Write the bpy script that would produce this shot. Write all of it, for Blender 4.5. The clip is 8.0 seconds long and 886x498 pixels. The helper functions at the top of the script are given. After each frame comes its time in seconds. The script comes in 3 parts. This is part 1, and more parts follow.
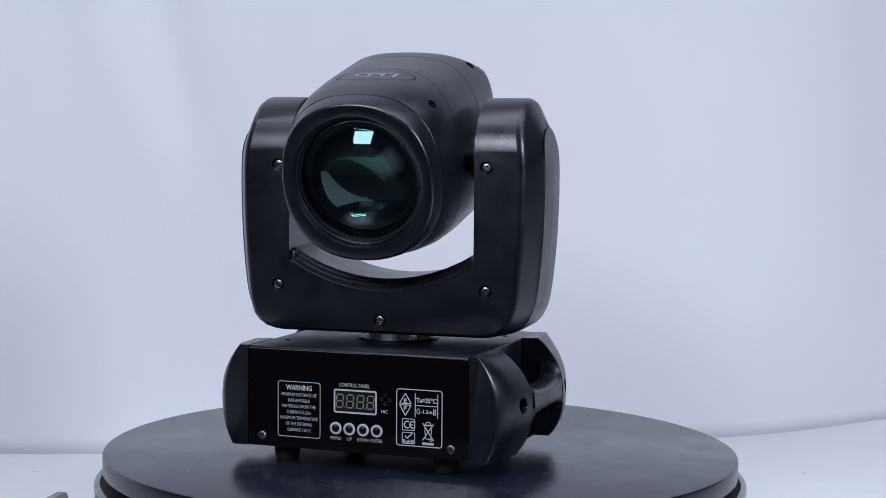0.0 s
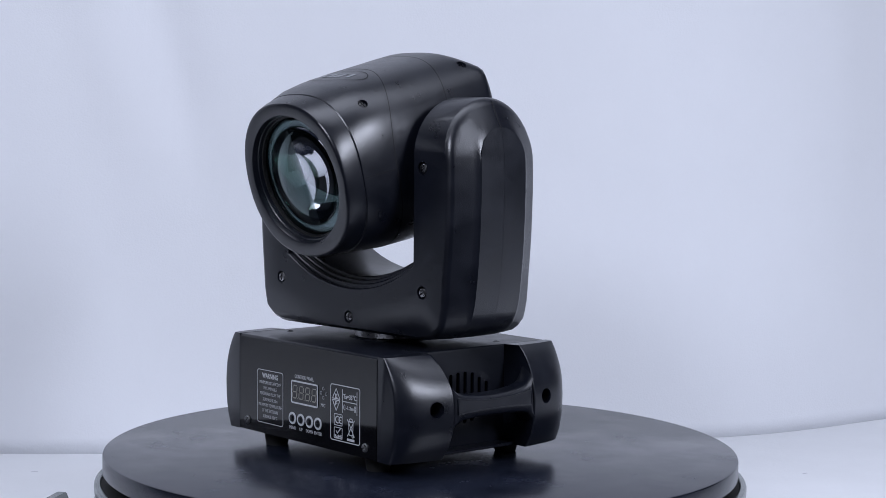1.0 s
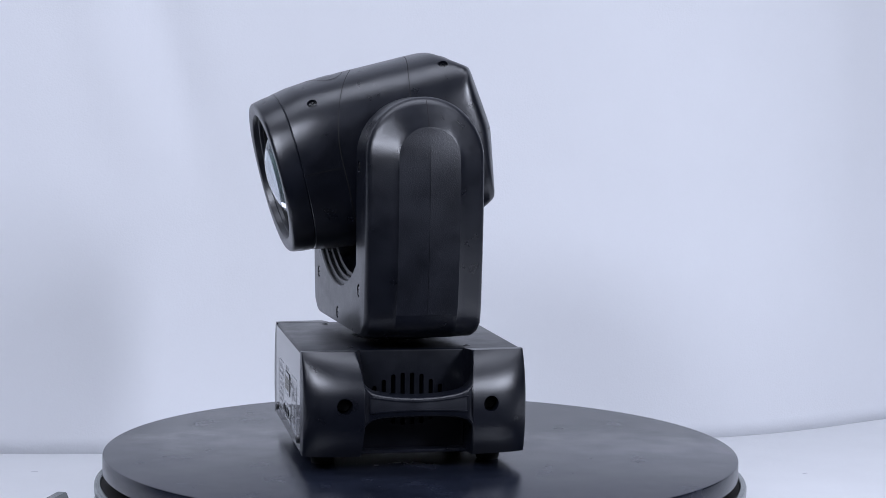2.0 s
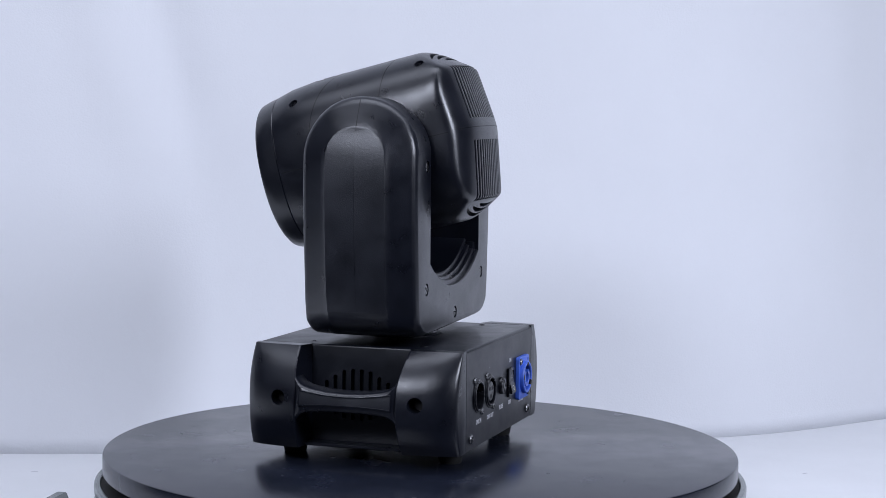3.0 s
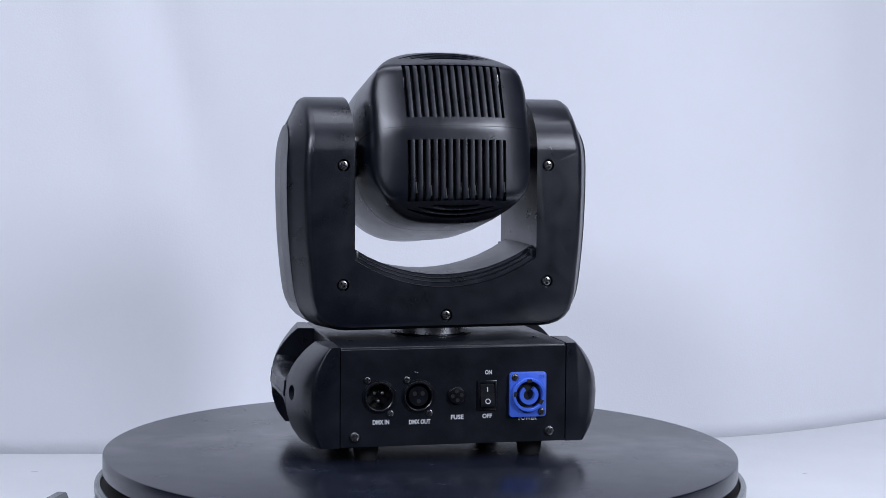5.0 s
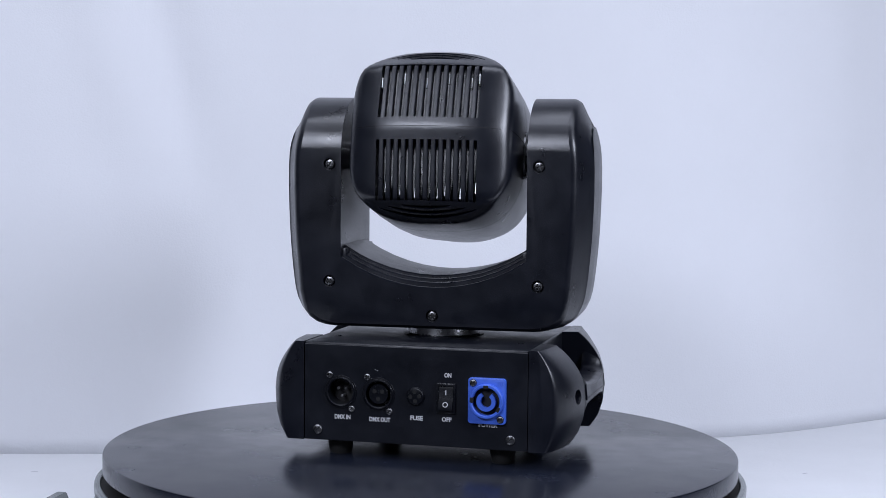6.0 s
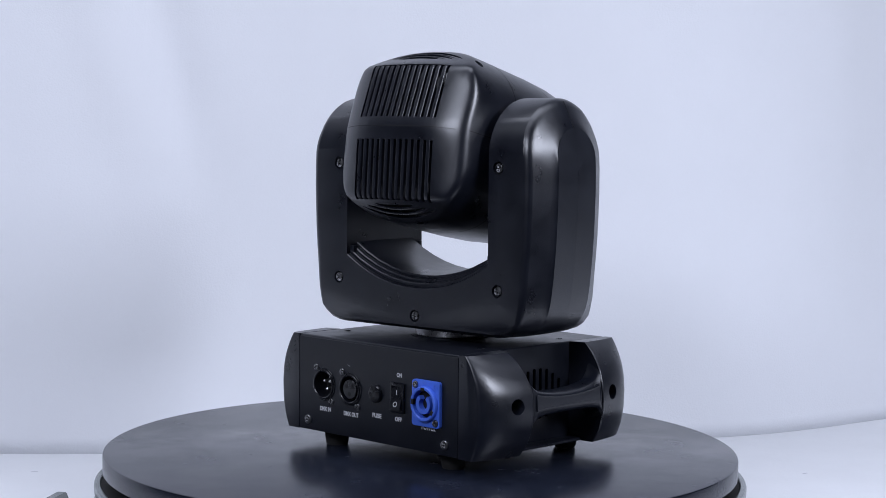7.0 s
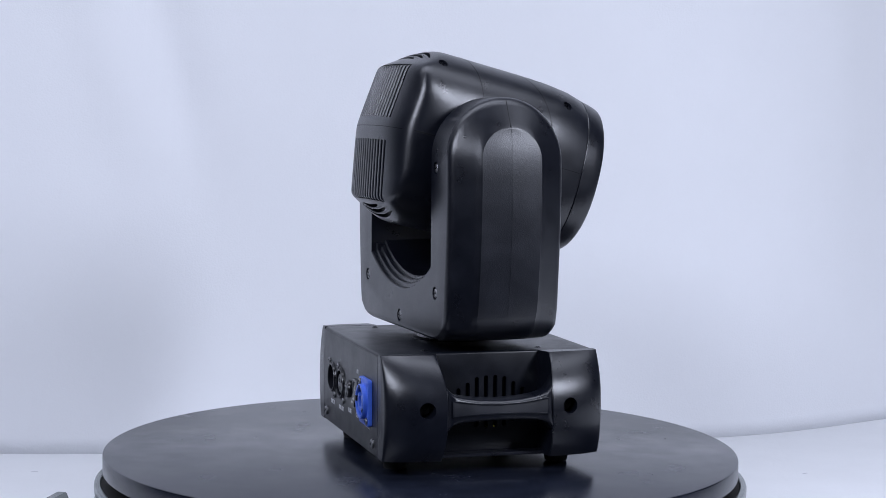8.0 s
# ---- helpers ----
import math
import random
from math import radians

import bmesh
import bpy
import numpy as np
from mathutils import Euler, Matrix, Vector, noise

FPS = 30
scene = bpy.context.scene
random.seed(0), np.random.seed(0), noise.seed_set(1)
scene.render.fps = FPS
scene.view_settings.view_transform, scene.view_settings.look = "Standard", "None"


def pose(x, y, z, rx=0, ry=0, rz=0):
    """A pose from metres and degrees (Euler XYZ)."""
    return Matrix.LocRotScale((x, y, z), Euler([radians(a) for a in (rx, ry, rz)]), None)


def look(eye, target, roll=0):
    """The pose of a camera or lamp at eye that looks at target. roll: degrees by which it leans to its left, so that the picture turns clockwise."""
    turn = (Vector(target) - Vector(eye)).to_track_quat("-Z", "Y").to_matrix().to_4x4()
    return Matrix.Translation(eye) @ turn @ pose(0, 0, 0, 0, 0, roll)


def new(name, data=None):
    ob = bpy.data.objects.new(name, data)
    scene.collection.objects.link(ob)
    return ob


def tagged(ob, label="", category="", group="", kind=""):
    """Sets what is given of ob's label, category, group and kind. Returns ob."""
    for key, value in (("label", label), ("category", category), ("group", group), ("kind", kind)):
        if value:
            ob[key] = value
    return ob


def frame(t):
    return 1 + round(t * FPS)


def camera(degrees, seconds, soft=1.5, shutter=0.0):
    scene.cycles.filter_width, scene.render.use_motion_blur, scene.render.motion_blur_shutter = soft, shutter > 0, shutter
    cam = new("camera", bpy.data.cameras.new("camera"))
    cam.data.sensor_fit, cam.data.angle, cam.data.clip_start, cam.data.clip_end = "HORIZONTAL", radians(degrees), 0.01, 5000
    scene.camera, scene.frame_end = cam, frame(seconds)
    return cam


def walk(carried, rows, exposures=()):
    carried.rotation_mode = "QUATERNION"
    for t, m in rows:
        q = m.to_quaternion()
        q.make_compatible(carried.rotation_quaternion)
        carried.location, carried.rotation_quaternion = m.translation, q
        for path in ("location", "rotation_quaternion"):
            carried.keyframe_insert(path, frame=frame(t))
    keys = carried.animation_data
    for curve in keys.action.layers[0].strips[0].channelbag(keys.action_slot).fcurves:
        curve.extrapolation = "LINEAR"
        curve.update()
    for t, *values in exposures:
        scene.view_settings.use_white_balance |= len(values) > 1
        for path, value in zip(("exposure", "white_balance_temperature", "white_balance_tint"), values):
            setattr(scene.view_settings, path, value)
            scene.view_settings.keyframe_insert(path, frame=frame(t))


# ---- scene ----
# ---- camera and turning ----
cam = camera(28.27, 8.0, soft=0.72)
EYE = (0.0, -1.2366, 0.2369)
_p, _y = radians(4.363), radians(0.663)
AIM = (EYE[0] + math.sin(_y) * math.cos(_p), EYE[1] + math.cos(_y) * math.cos(_p), EYE[2] - math.sin(_p))
walk(cam, [(0, look(EYE, AIM, 0.479)), (8.0, look(EYE, AIM, 0.479))], exposures=[(0, -0.12), (1.5, -0.07), (3.0, 0.0), (8.0, 0.0)])

# turn of the platter at known times, degrees
PLATTER_SEAT = pose(0, 0, 0.0017, 0, 0.3, 0)
TURN_T = (0, 0.5, 1, 1.5, 3, 3.5, 4.5, 6, 6.5, 7, 7.5, 8)
TURN_A = (0, -14.96, -29.3, -43.95, -88.3, -102.8, -132.0, -175.19, -189.7, -204.37, -218.94, -233.32)


def turn_pose(t):
    """Turn about the upright axis."""
    return pose(0, 0, 0, 0, 0, float(np.interp(t, TURN_T, TURN_A)) - 20.9)


# ---- world and light ----
world = bpy.data.worlds.new("world")
scene.world = world
world.use_nodes = True
world.node_tree.nodes["Background"].inputs[0].default_value = (0.75, 0.82, 1.0, 1)
world.node_tree.nodes["Background"].inputs[1].default_value = 0.02


def area_lamp(name, eye, target, sx, sy, power, colour, spread=180):
    data = bpy.data.lights.new(name, "AREA")
    data.shape, data.size, data.size_y, data.energy, data.color = "RECTANGLE", sx, sy, power, colour
    data.spread = radians(spread)
    ob = new(name, data)
    ob.matrix_world = look(eye, target)
    return ob


COOL = (0.79, 0.84, 1.01)
area_lamp("softbox_lamp_overhead", (0.0, -0.20, 1.25), (0, -0.16, 0.0), 2.3, 0.5, 6.2, COOL, 120)
area_lamp("softbox_lamp_east", (1.38, -1.12, 0.92), (0, 0.1, 0.18), 0.22, 0.55, 21, COOL)
area_lamp("softbox_lamp_west", (-0.80, -1.42, 1.05), (0, 0.1, 0.18), 0.74, 0.38, 17.2, COOL)


# ---- materials ----
def material(name, colour, rough=0.5, metal=0.0, grain=0.0, grain_size=0.001, vary=0.0, vary_size=0.02,
             rough_vary=0.0, coat=0.0, spec=0.5):
    """A surface with colour variation at a coarse scale and bump grain at a fine one."""
    m = bpy.data.materials.new(name)
    m.use_nodes = True
    nt = m.node_tree
    b = nt.nodes["Principled BSDF"]
    b.inputs["Base Color"].default_value = (*colour, 1)
    b.inputs["Roughness"].default_value = rough
    b.inputs["Metallic"].default_value = metal
    b.inputs["Specular IOR Level"].default_value = spec
    b.inputs["Coat Weight"].default_value = coat
    tc = nt.nodes.new("ShaderNodeTexCoord")
    if vary or rough_vary:
        n = nt.nodes.new("ShaderNodeTexNoise")
        n.inputs["Scale"].default_value = 1 / vary_size
        n.inputs["Detail"].default_value = 6
        n.inputs["Roughness"].default_value = 0.65
        nt.links.new(tc.outputs["Object"], n.inputs["Vector"])
        if vary:
            r = nt.nodes.new("ShaderNodeValToRGB")
            r.color_ramp.elements[0].position, r.color_ramp.elements[1].position = 0.3, 0.7
            r.color_ramp.elements[0].color = (*[c * (1 - vary) for c in colour], 1)
            r.color_ramp.elements[1].color = (*[min(1, c * (1 + vary)) for c in colour], 1)
            nt.links.new(n.outputs["Fac"], r.inputs["Fac"])
            nt.links.new(r.outputs["Color"], b.inputs["Base Color"])
        if rough_vary:
            q = nt.nodes.new("ShaderNodeMapRange")
            q.inputs["From Min"].default_value, q.inputs["From Max"].default_value = 0.3, 0.7
            q.inputs["To Min"].default_value = max(0.02, rough - rough_vary)
            q.inputs["To Max"].default_value = min(1, rough + rough_vary)
            nt.links.new(n.outputs["Fac"], q.inputs["Value"])
            nt.links.new(q.outputs["Result"], b.inputs["Roughness"])
    if grain:
        g = nt.nodes.new("ShaderNodeTexNoise")
        g.inputs["Scale"].default_value = 1 / grain_size
        g.inputs["Detail"].default_value = 3
        nt.links.new(tc.outputs["Object"], g.inputs["Vector"])
        u = nt.nodes.new("ShaderNodeBump")
        u.inputs["Strength"].default_value = grain
        u.inputs["Distance"].default_value = grain_size * 0.5
        nt.links.new(g.outputs["Fac"], u.inputs["Height"])
        nt.links.new(u.outputs["Normal"], b.inputs["Normal"])
    return m


PLASTIC = material("black_grained_plastic", (0.0042, 0.0055, 0.0108), 0.31, grain=0.26, grain_size=0.00055, vary=0.25, rough_vary=0.05, spec=0.80)
PLASTIC_SMOOTH = material("black_satin_plastic", (0.0036, 0.0043, 0.0072), 0.29, grain=0.05, grain_size=0.0006, vary=0.25, rough_vary=0.05, spec=0.58)
PLASTIC_MATT = material("coarse_grained_plastic", (0.0070, 0.0085, 0.0145), 0.36, grain=0.32, grain_size=0.0007, vary=0.25, rough_vary=0.05, spec=0.9)
SHEET = material("black_powder_coat", (0.0044, 0.0056, 0.0100), 0.36, grain=0.16, grain_size=0.0007, vary=0.2, rough_vary=0.06)
ACRYLIC = material("gloss_black_acrylic", (0.004, 0.004, 0.005), 0.06, rough_vary=0.02, vary_size=0.05)
RUBBER = material("black_rubber", (0.010, 0.010, 0.010), 0.75, grain=0.2, vary=0.2)
BARREL = material("matt_black_barrel", (0.002, 0.002, 0.0022), 0.95, vary=0.3, vary_size=0.01, spec=0.02)
DARK = material("dark_interior", (0.004, 0.004, 0.005), 0.6, vary=0.3, vary_size=0.01)
CHROME = material("bright_steel", (0.62, 0.62, 0.64), 0.30, metal=1.0, rough_vary=0.08, vary_size=0.004)
GUNMETAL = material("dark_plated_steel", (0.30, 0.30, 0.31), 0.30, metal=1.0, rough_vary=0.1, vary_size=0.004)
ALUMINIUM = material("raw_aluminium", (0.78, 0.79, 0.80), 0.45, metal=0.5, rough_vary=0.08, vary_size=0.004)
INK = material("white_print", (0.62, 0.63, 0.66), 0.55, vary=0.06, vary_size=0.01)
INK_GREY = material("grey_print", (0.28, 0.29, 0.31), 0.5, vary=0.1, vary_size=0.01)
LCD = material("smoked_display_window", (0.018, 0.018, 0.020), 0.15, vary=0.1)
SEGMENT = material("unlit_display_segment", (0.30, 0.29, 0.25), 0.4, vary=0.1)
BLUE = material("blue_nylon", (0.06, 0.15, 0.68), 0.38, grain=0.1, grain_size=0.0008, vary=0.12, vary_size=0.01)
PLATTER = material("dark_grey_laminate", (0.0105, 0.0132, 0.0230), 0.24, grain=0.012, grain_size=0.0015, vary=0.35, vary_size=0.045, rough_vary=0.055, spec=0.52)
RING_GREY = material("grey_green_enamel", (0.17, 0.19, 0.19), 0.22, metal=0.35, grain=0.05, vary=0.12, vary_size=0.03, rough_vary=0.08)
CLOTH = material("white_backdrop_cloth", (0.78, 0.79, 0.82), 0.9, grain=0.25, grain_size=0.0016, vary=0.02, vary_size=0.3)
TABLE_WHITE = material("white_table_cover", (0.78, 0.79, 0.81), 0.7, grain=0.2, grain_size=0.004, vary=0.03, vary_size=0.15)
WALL_PAINT = material("dark_wall_paint", (0.06, 0.06, 0.065), 0.8, grain=0.2, grain_size=0.004, vary=0.03, vary_size=0.5)
FLOOR_GREY = material("grey_vinyl_floor", (0.10, 0.10, 0.105), 0.6, grain=0.1, vary=0.1, vary_size=0.2)
YELLOW_PCB = material("yellow_coil_tape", (0.55, 0.50, 0.08), 0.5, vary=0.1)


def lens_glass(name, tint, body):
    m = bpy.data.materials.new(name)
    m.use_nodes = True
    b = m.node_tree.nodes["Principled BSDF"]
    b.inputs["Base Color"].default_value = (*body, 1)
    b.inputs["Roughness"].default_value = 0.0
    b.inputs["Transmission Weight"].default_value = 1.0
    b.inputs["IOR"].default_value = 1.66
    b.inputs["Specular Tint"].default_value = (*tint, 1)
    return m


GLASS = lens_glass("coated_lens_glass", (0.55, 0.95, 1.0), (0.72, 0.78, 0.84))
GLASS_GREEN = lens_glass("green_coated_glass", (0.22, 1.0, 0.62), (0.62, 0.76, 0.74))


# ---- mesh helpers: millimetres ----
def finish(name, bm, mat, angle=35):
    bmesh.ops.recalc_face_normals(bm, faces=bm.faces)
    bmesh.ops.scale(bm, vec=(0.001,) * 3, verts=bm.verts)
    me = bpy.data.meshes.new(name)
    bm.to_mesh(me)
    bm.free()
    me.materials.append(mat)
    for p in me.polygons:
        p.use_smooth = True
    me.set_sharp_from_angle(angle=radians(angle))
    return me


def part(name, bm, mat, parent=None, label="", at=None, angle=35):
    """Links a bmesh, or a ready mesh, as one object under a thing or part."""
    me = bm if isinstance(bm, bpy.types.Mesh) else finish(name, bm, mat, angle)
    ob = new(name, me)
    ob.parent = parent
    if at is not None:
        ob.matrix_basis = at
    return tagged(ob, label=label)


def box(bm, x0, x1, y0, y1, z0, z1, bevel=0.0, seg=2):
    got = bmesh.ops.create_cube(bm, size=1)["verts"]
    bmesh.ops.scale(bm, vec=(x1 - x0, y1 - y0, z1 - z0), verts=got)
    bmesh.ops.translate(bm, vec=((x0 + x1) / 2, (y0 + y1) / 2, (z0 + z1) / 2), verts=got)
    if bevel:
        edges = list({e for v in got for e in v.link_edges})
        bmesh.ops.bevel(bm, geom=edges, offset=bevel, segments=seg, affect="EDGES", profile=0.5)
    return bm


def loft(bm, rings, cap0=True, cap1=True):
    """Joins closed rings of equal length."""
    vs = [[bm.verts.new(p) for p in r] for r in rings]
    n = len(vs[0])
    for a, b in zip(vs, vs[1:]):
        for i in range(n):
            bm.faces.new((a[i], a[(i + 1) % n], b[(i + 1) % n], b[i]))
    if cap0:
        bm.faces.new(vs[0])
    if cap1:
        bm.faces.new(vs[-1][::-1])
    return bm


AXES = {"x": lambda a, r, s: (s, r * math.cos(a), r * math.sin(a)),
        "y": lambda a, r, s: (r * math.cos(a), s, r * math.sin(a)),
        "z": lambda a, r, s: (r * math.cos(a), r * math.sin(a), s)}


def lathe(bm, axis, centre, rows, seg=32, cap0=True, cap1=True):
    """Turned shape: rows of (station along the axis, radius) about a centre."""
    c = Vector(centre)
    f = AXES[axis]
    return loft(bm, [[c + Vector(f(2 * math.pi * i / seg, r, s)) for i in range(seg)] for s, r in rows], cap0, cap1)


def cut(ob, cutters):
    """Takes the cutter bmesh out of a mesh object, for good."""
    bmesh.ops.recalc_face_normals(cutters, faces=cutters.faces)
    bmesh.ops.scale(cutters, vec=(0.001,) * 3, verts=cutters.verts)
    me = bpy.data.meshes.new("cutter")
    cutters.to_mesh(me)
    cutters.free()
    tool = new("cutter", me)
    tool.matrix_world = ob.matrix_world
    host = new("host", ob.data)
    mod = host.modifiers.new("cut", "BOOLEAN")
    mod.object, mod.operation, mod.solver = tool, "DIFFERENCE", "EXACT"
    tool.matrix_world = host.matrix_world = Matrix()
    bpy.context.view_layer.update()
    got = bpy.data.meshes.new_from_object(host.evaluated_get(bpy.context.evaluated_depsgraph_get()))
    got.name = ob.data.name
    for p in got.polygons:
        p.use_smooth = True
    got.set_sharp_from_angle(angle=radians(32))
    bpy.data.objects.remove(host)
    bpy.data.objects.remove(tool)
    ob.data = got
    return ob


def lettering(body, width, height, mat, parent, at, bold=0.0, name="lettering", label=""):
    """A line of print in the built-in font, centred at the pose and fitted to a size in millimetres."""
    cu = bpy.data.curves.new("print", "FONT")
    cu.body, cu.size, cu.resolution_u, cu.offset = body, 1.0, 3, bold
    cu.extrude = 0.01
    tmp = new("print", cu)
    bpy.context.view_layer.update()
    me = bpy.data.meshes.new_from_object(tmp.evaluated_get(bpy.context.evaluated_depsgraph_get()))
    bpy.data.objects.remove(tmp)
    co = np.empty(len(me.vertices) * 3)
    me.vertices.foreach_get("co", co)
    co = co.reshape(-1, 3)
    lo, hi = co.min(0), co.max(0)
    co = (co - (lo + hi) / 2) / np.maximum(hi - lo, 1e-6) * np.array((width, height, 0.12)) * 0.001
    me.vertices.foreach_set("co", co.ravel())
    me.update()
    me.name = "print"
    me.materials.clear()
    me.materials.append(mat)
    ob = new(name, me)
    ob.parent = parent
    ob.matrix_basis = at
    return tagged(ob, label=label)


def interp(x, xs, ys):
    return float(np.interp(x, xs, ys))


# ---- setting ----
TABLE_Z = -70.0


def curtain_plan():
    """Plan line of the backdrop cloth, with gentle folds: points every centimetre."""
    xs = np.arange(-1500, 1501, 10.0)
    base = np.interp(xs, (-1500, -700, -298, 0, 313, 395, 477, 900, 1500), (310, 325, 332, 365, 440, 486, 548, 760, 900))
    k = np.ones(9) / 9
    base = np.convolve(np.pad(base, 4, mode="edge"), k, "valid")
    fold = 5 * np.sin(xs / 105.0 + 0.6) + 2.0 * np.sin(xs / 47.0 + 1.9) + 0.8 * np.sin(xs / 23.0)
    return xs, base, fold


def build_setting():
    xs, base, fold = curtain_plan()
    bm = bmesh.new()
    zs = np.concatenate((np.linspace(TABLE_Z, 500, 40), np.linspace(540, 1500, 24)))
    grid = []
    for z in zs:
        k = min(1.0, max(0.0, (z - TABLE_Z) / 300.0))
        row = []
        for i, x in enumerate(xs):
            lean = (z - TABLE_Z) * 0.05
            n = 5 * noise.noise((x / 170.0, z / 420.0, 3.1)) + 2 * noise.noise((x / 60.0 + z / 300.0, z / 200.0, 7.7))
            # one slanting crease runs down the cloth
            off = (x - (-186 - (z - 124) * 0.26)) / 24.0
            n += 9 * math.exp(-off * off) * min(1.0, max(0.0, (z - 100) / 160.0)) - 4 * math.exp(-(off + 2.2) ** 2) * min(1.0, max(0.0, (z - 100) / 160.0))
            row.append(bm.verts.new((x, base[i] + fold[i] * k + lean + n * k, z)))
        grid.append(row)
    for a, b in zip(grid, grid[1:]):
        for i in range(len(a) - 1):
            bm.faces.new((a[i], a[i + 1], b[i + 1], b[i]))
    ob = part("backdrop", bm, CLOTH, angle=80)
    m = ob.modifiers.new("thickness", "SOLIDIFY")
    m.thickness = 0.0015
    m.offset = -1
    tagged(ob, label="white cloth backdrop hanging in soft folds behind the turntable", category="backdrop", kind="structure")

    bm = bmesh.new()
    box(bm, -1500, 1500, -262, 1200, TABLE_Z - 30, TABLE_Z, 2)
    TABLE_OB = tagged(part("table_top", bm, TABLE_WHITE), label="white covered table under the turntable with faint marks",
           category="table", kind="structure")
    for x in (-1400, 1400):
        for y in (-200, 1120):
            bm = bmesh.new()
            box(bm, x - 25, x + 25, y - 25, y + 25, -820, TABLE_Z - 29, 3)
            part("table_leg", bm, WALL_PAINT, TABLE_OB)
    # faint smudges on the table cover
    for x, y, w, h, q in ((332, 262, 3.2, 1.0, 40), (455, 360, 2.6, 1.2, 70), (462, 330, 2.2, 0.9, 100), (452, 395, 4, 1.2, 20), (-330, 250, 3, 1, 10)):
        bm = bmesh.new()
        ring = [bm.verts.new((w * math.cos(k * 0.7854) * (1 + 0.3 * (k % 2)), h * math.sin(k * 0.7854), 0)) for k in range(8)]
        bm.faces.new(ring)
        tagged(part("smudge", bm, SMUDGE, TABLE_OB, at=pose(x * 0.001, y * 0.001, TABLE_Z * 0.001 + 0.0003, 0, 0, q)), label="faint grey smudge")
    # the closed room round the table
    bm = bmesh.new()
    box(bm, -2600, 2600, -3200, 1900, -860, -820)
    tagged(part("floor", bm, FLOOR_GREY), label="grey vinyl studio floor", category="floor", kind="structure")
    bm = bmesh.new()
    box(bm, -2600, 2600, -3200, 1900, 1780, 1820)
    tagged(part("ceiling", bm, WALL_PAINT), label="dark painted studio ceiling", category="ceiling", kind="structure")
    for name, b in (("wall_north", (-2600, 2600, 1900, 1960)), ("wall_south", (-2600, 2600, -3260, -3200)),
                    ("wall_west", (-2660, -2600, -3260, 1960)), ("wall_east", (2600, 2660, -3260, 1960))):
        bm = bmesh.new()
        box(bm, *b, -860, 1820)
        tagged(part(name, bm, WALL_PAINT), label="dark painted studio wall", category="wall", kind="structure")


SMUDGE = material("grey_smudge", (0.50, 0.50, 0.54), 0.8, vary=0.1, vary_size=0.004)
build_setting()


# ---- turntable ----
def build_turntable():
    table = tagged(new("turntable"), label="motorised round turntable with dark grey platter and grey rim", category="turntable")
    bm = bmesh.new()
    lathe(bm, "z", (0, 0, 0), [(TABLE_Z, 205), (TABLE_Z, 227), (-58, 228), (-28, 228.2), (-26.5, 227.2), (-24.5, 227.2), (-23, 228.3), (-18.4, 228.5), (-17.2, 228.0),
                               (-16.7, 226.6), (-16.9, 224.6), (-18.2, 223.6), (-27, 222.8), (-27, 206)], 160, True, True)
    base = part("base_ring", bm, RING_GREY, table, "grey enamelled outer ring")
    for k in range(12):
        a = 2 * math.pi * (k + 0.35) / 12
        bm = bmesh.new()
        box(bm, -9, 9, -1.2, 1.2, -4.5, 4.5, 1)
        part("rim_lug", bm, RING_GREY, base, at=pose(0, 0, 0, 0, 0, math.degrees(a)) @ pose(0.0, -0.2284, -0.036))
    # black ring added to paint the shade in the gap round the platter
    bm = bmesh.new()
    lathe(bm, "z", (0, 0, 0), [(-20.5, 206), (-18.6, 216), (-18.6, 223.8), (-22, 224)], 128, False, False)
    part("gap_shade", bm, RUBBER, table, "dark ring standing in for the shade under the platter")
    platter = part("platter", lathe(bmesh.new(), "z", (0, 0, 0),
                   [(-24, 180), (-24, 210), (-14, 214), (-12.9, 221.6), (-12.2, 222.6), (-1.2, 222.6), (-0.4, 222.3), (0, 221.4)], 160),
                   PLATTER, table, "dark grey laminate platter with scuffs", angle=40)
    # scuffs lie on the laminate as thin worn flecks
    rng = random.Random(5)
    bm = bmesh.new()
    for k in range(6):
        r, a = 222 * math.sqrt(rng.uniform(0.25, 0.95)), rng.uniform(0, 6.283)
        w, h, q = rng.uniform(0.8, 2.2), rng.uniform(0.3, 0.7), rng.uniform(0, 3.1)
        ring = []
        for i in range(7):
            s = 2 * math.pi * i / 7
            x, y = w * math.cos(s) * rng.uniform(0.6, 1.1), h * math.sin(s)
            ring.append((r * math.cos(a) + x * math.cos(q) - y * math.sin(q), r * math.sin(a) + x * math.sin(q) + y * math.cos(q), 0.05))
        bm.faces.new([bm.verts.new(p) for p in ring])
    tagged(part("scuff_marks", bm, SCUFF, platter, "small dark scuff marks"), kind="stuff")
    return table, platter


SCUFF = material("dark_scuff", (0.0085, 0.0108, 0.019), 0.31, vary=0.3, vary_size=0.004)
TURNTABLE, PLATTER_OB = build_turntable()


def build_control_box():
    thing = tagged(new("metal_block"), label="small grey metal block on the white table beside the turntable", category="metal block")
    thing.matrix_world = pose(-0.2695, 0.006, TABLE_Z * 0.001, 0, 0, -11)
    bm = bmesh.new()
    prof = [(-13, 0), (-12.6, 3), (-3.6, 28.5), (-2.2, 29.5), (3.6, 29.5), (4.8, 28.6), (9.4, 17), (9.6, 0)]
    loft(bm, [[(x, y, z) for x, z in prof] for y in (-31, 31)])
    part("body", bm, RING_GREY, thing)
    bm = bmesh.new()
    box(bm, -9, 9, -35, 33, 0, 3, 0.8)
    part("foot_plate", bm, RING_GREY, thing)


build_control_box()

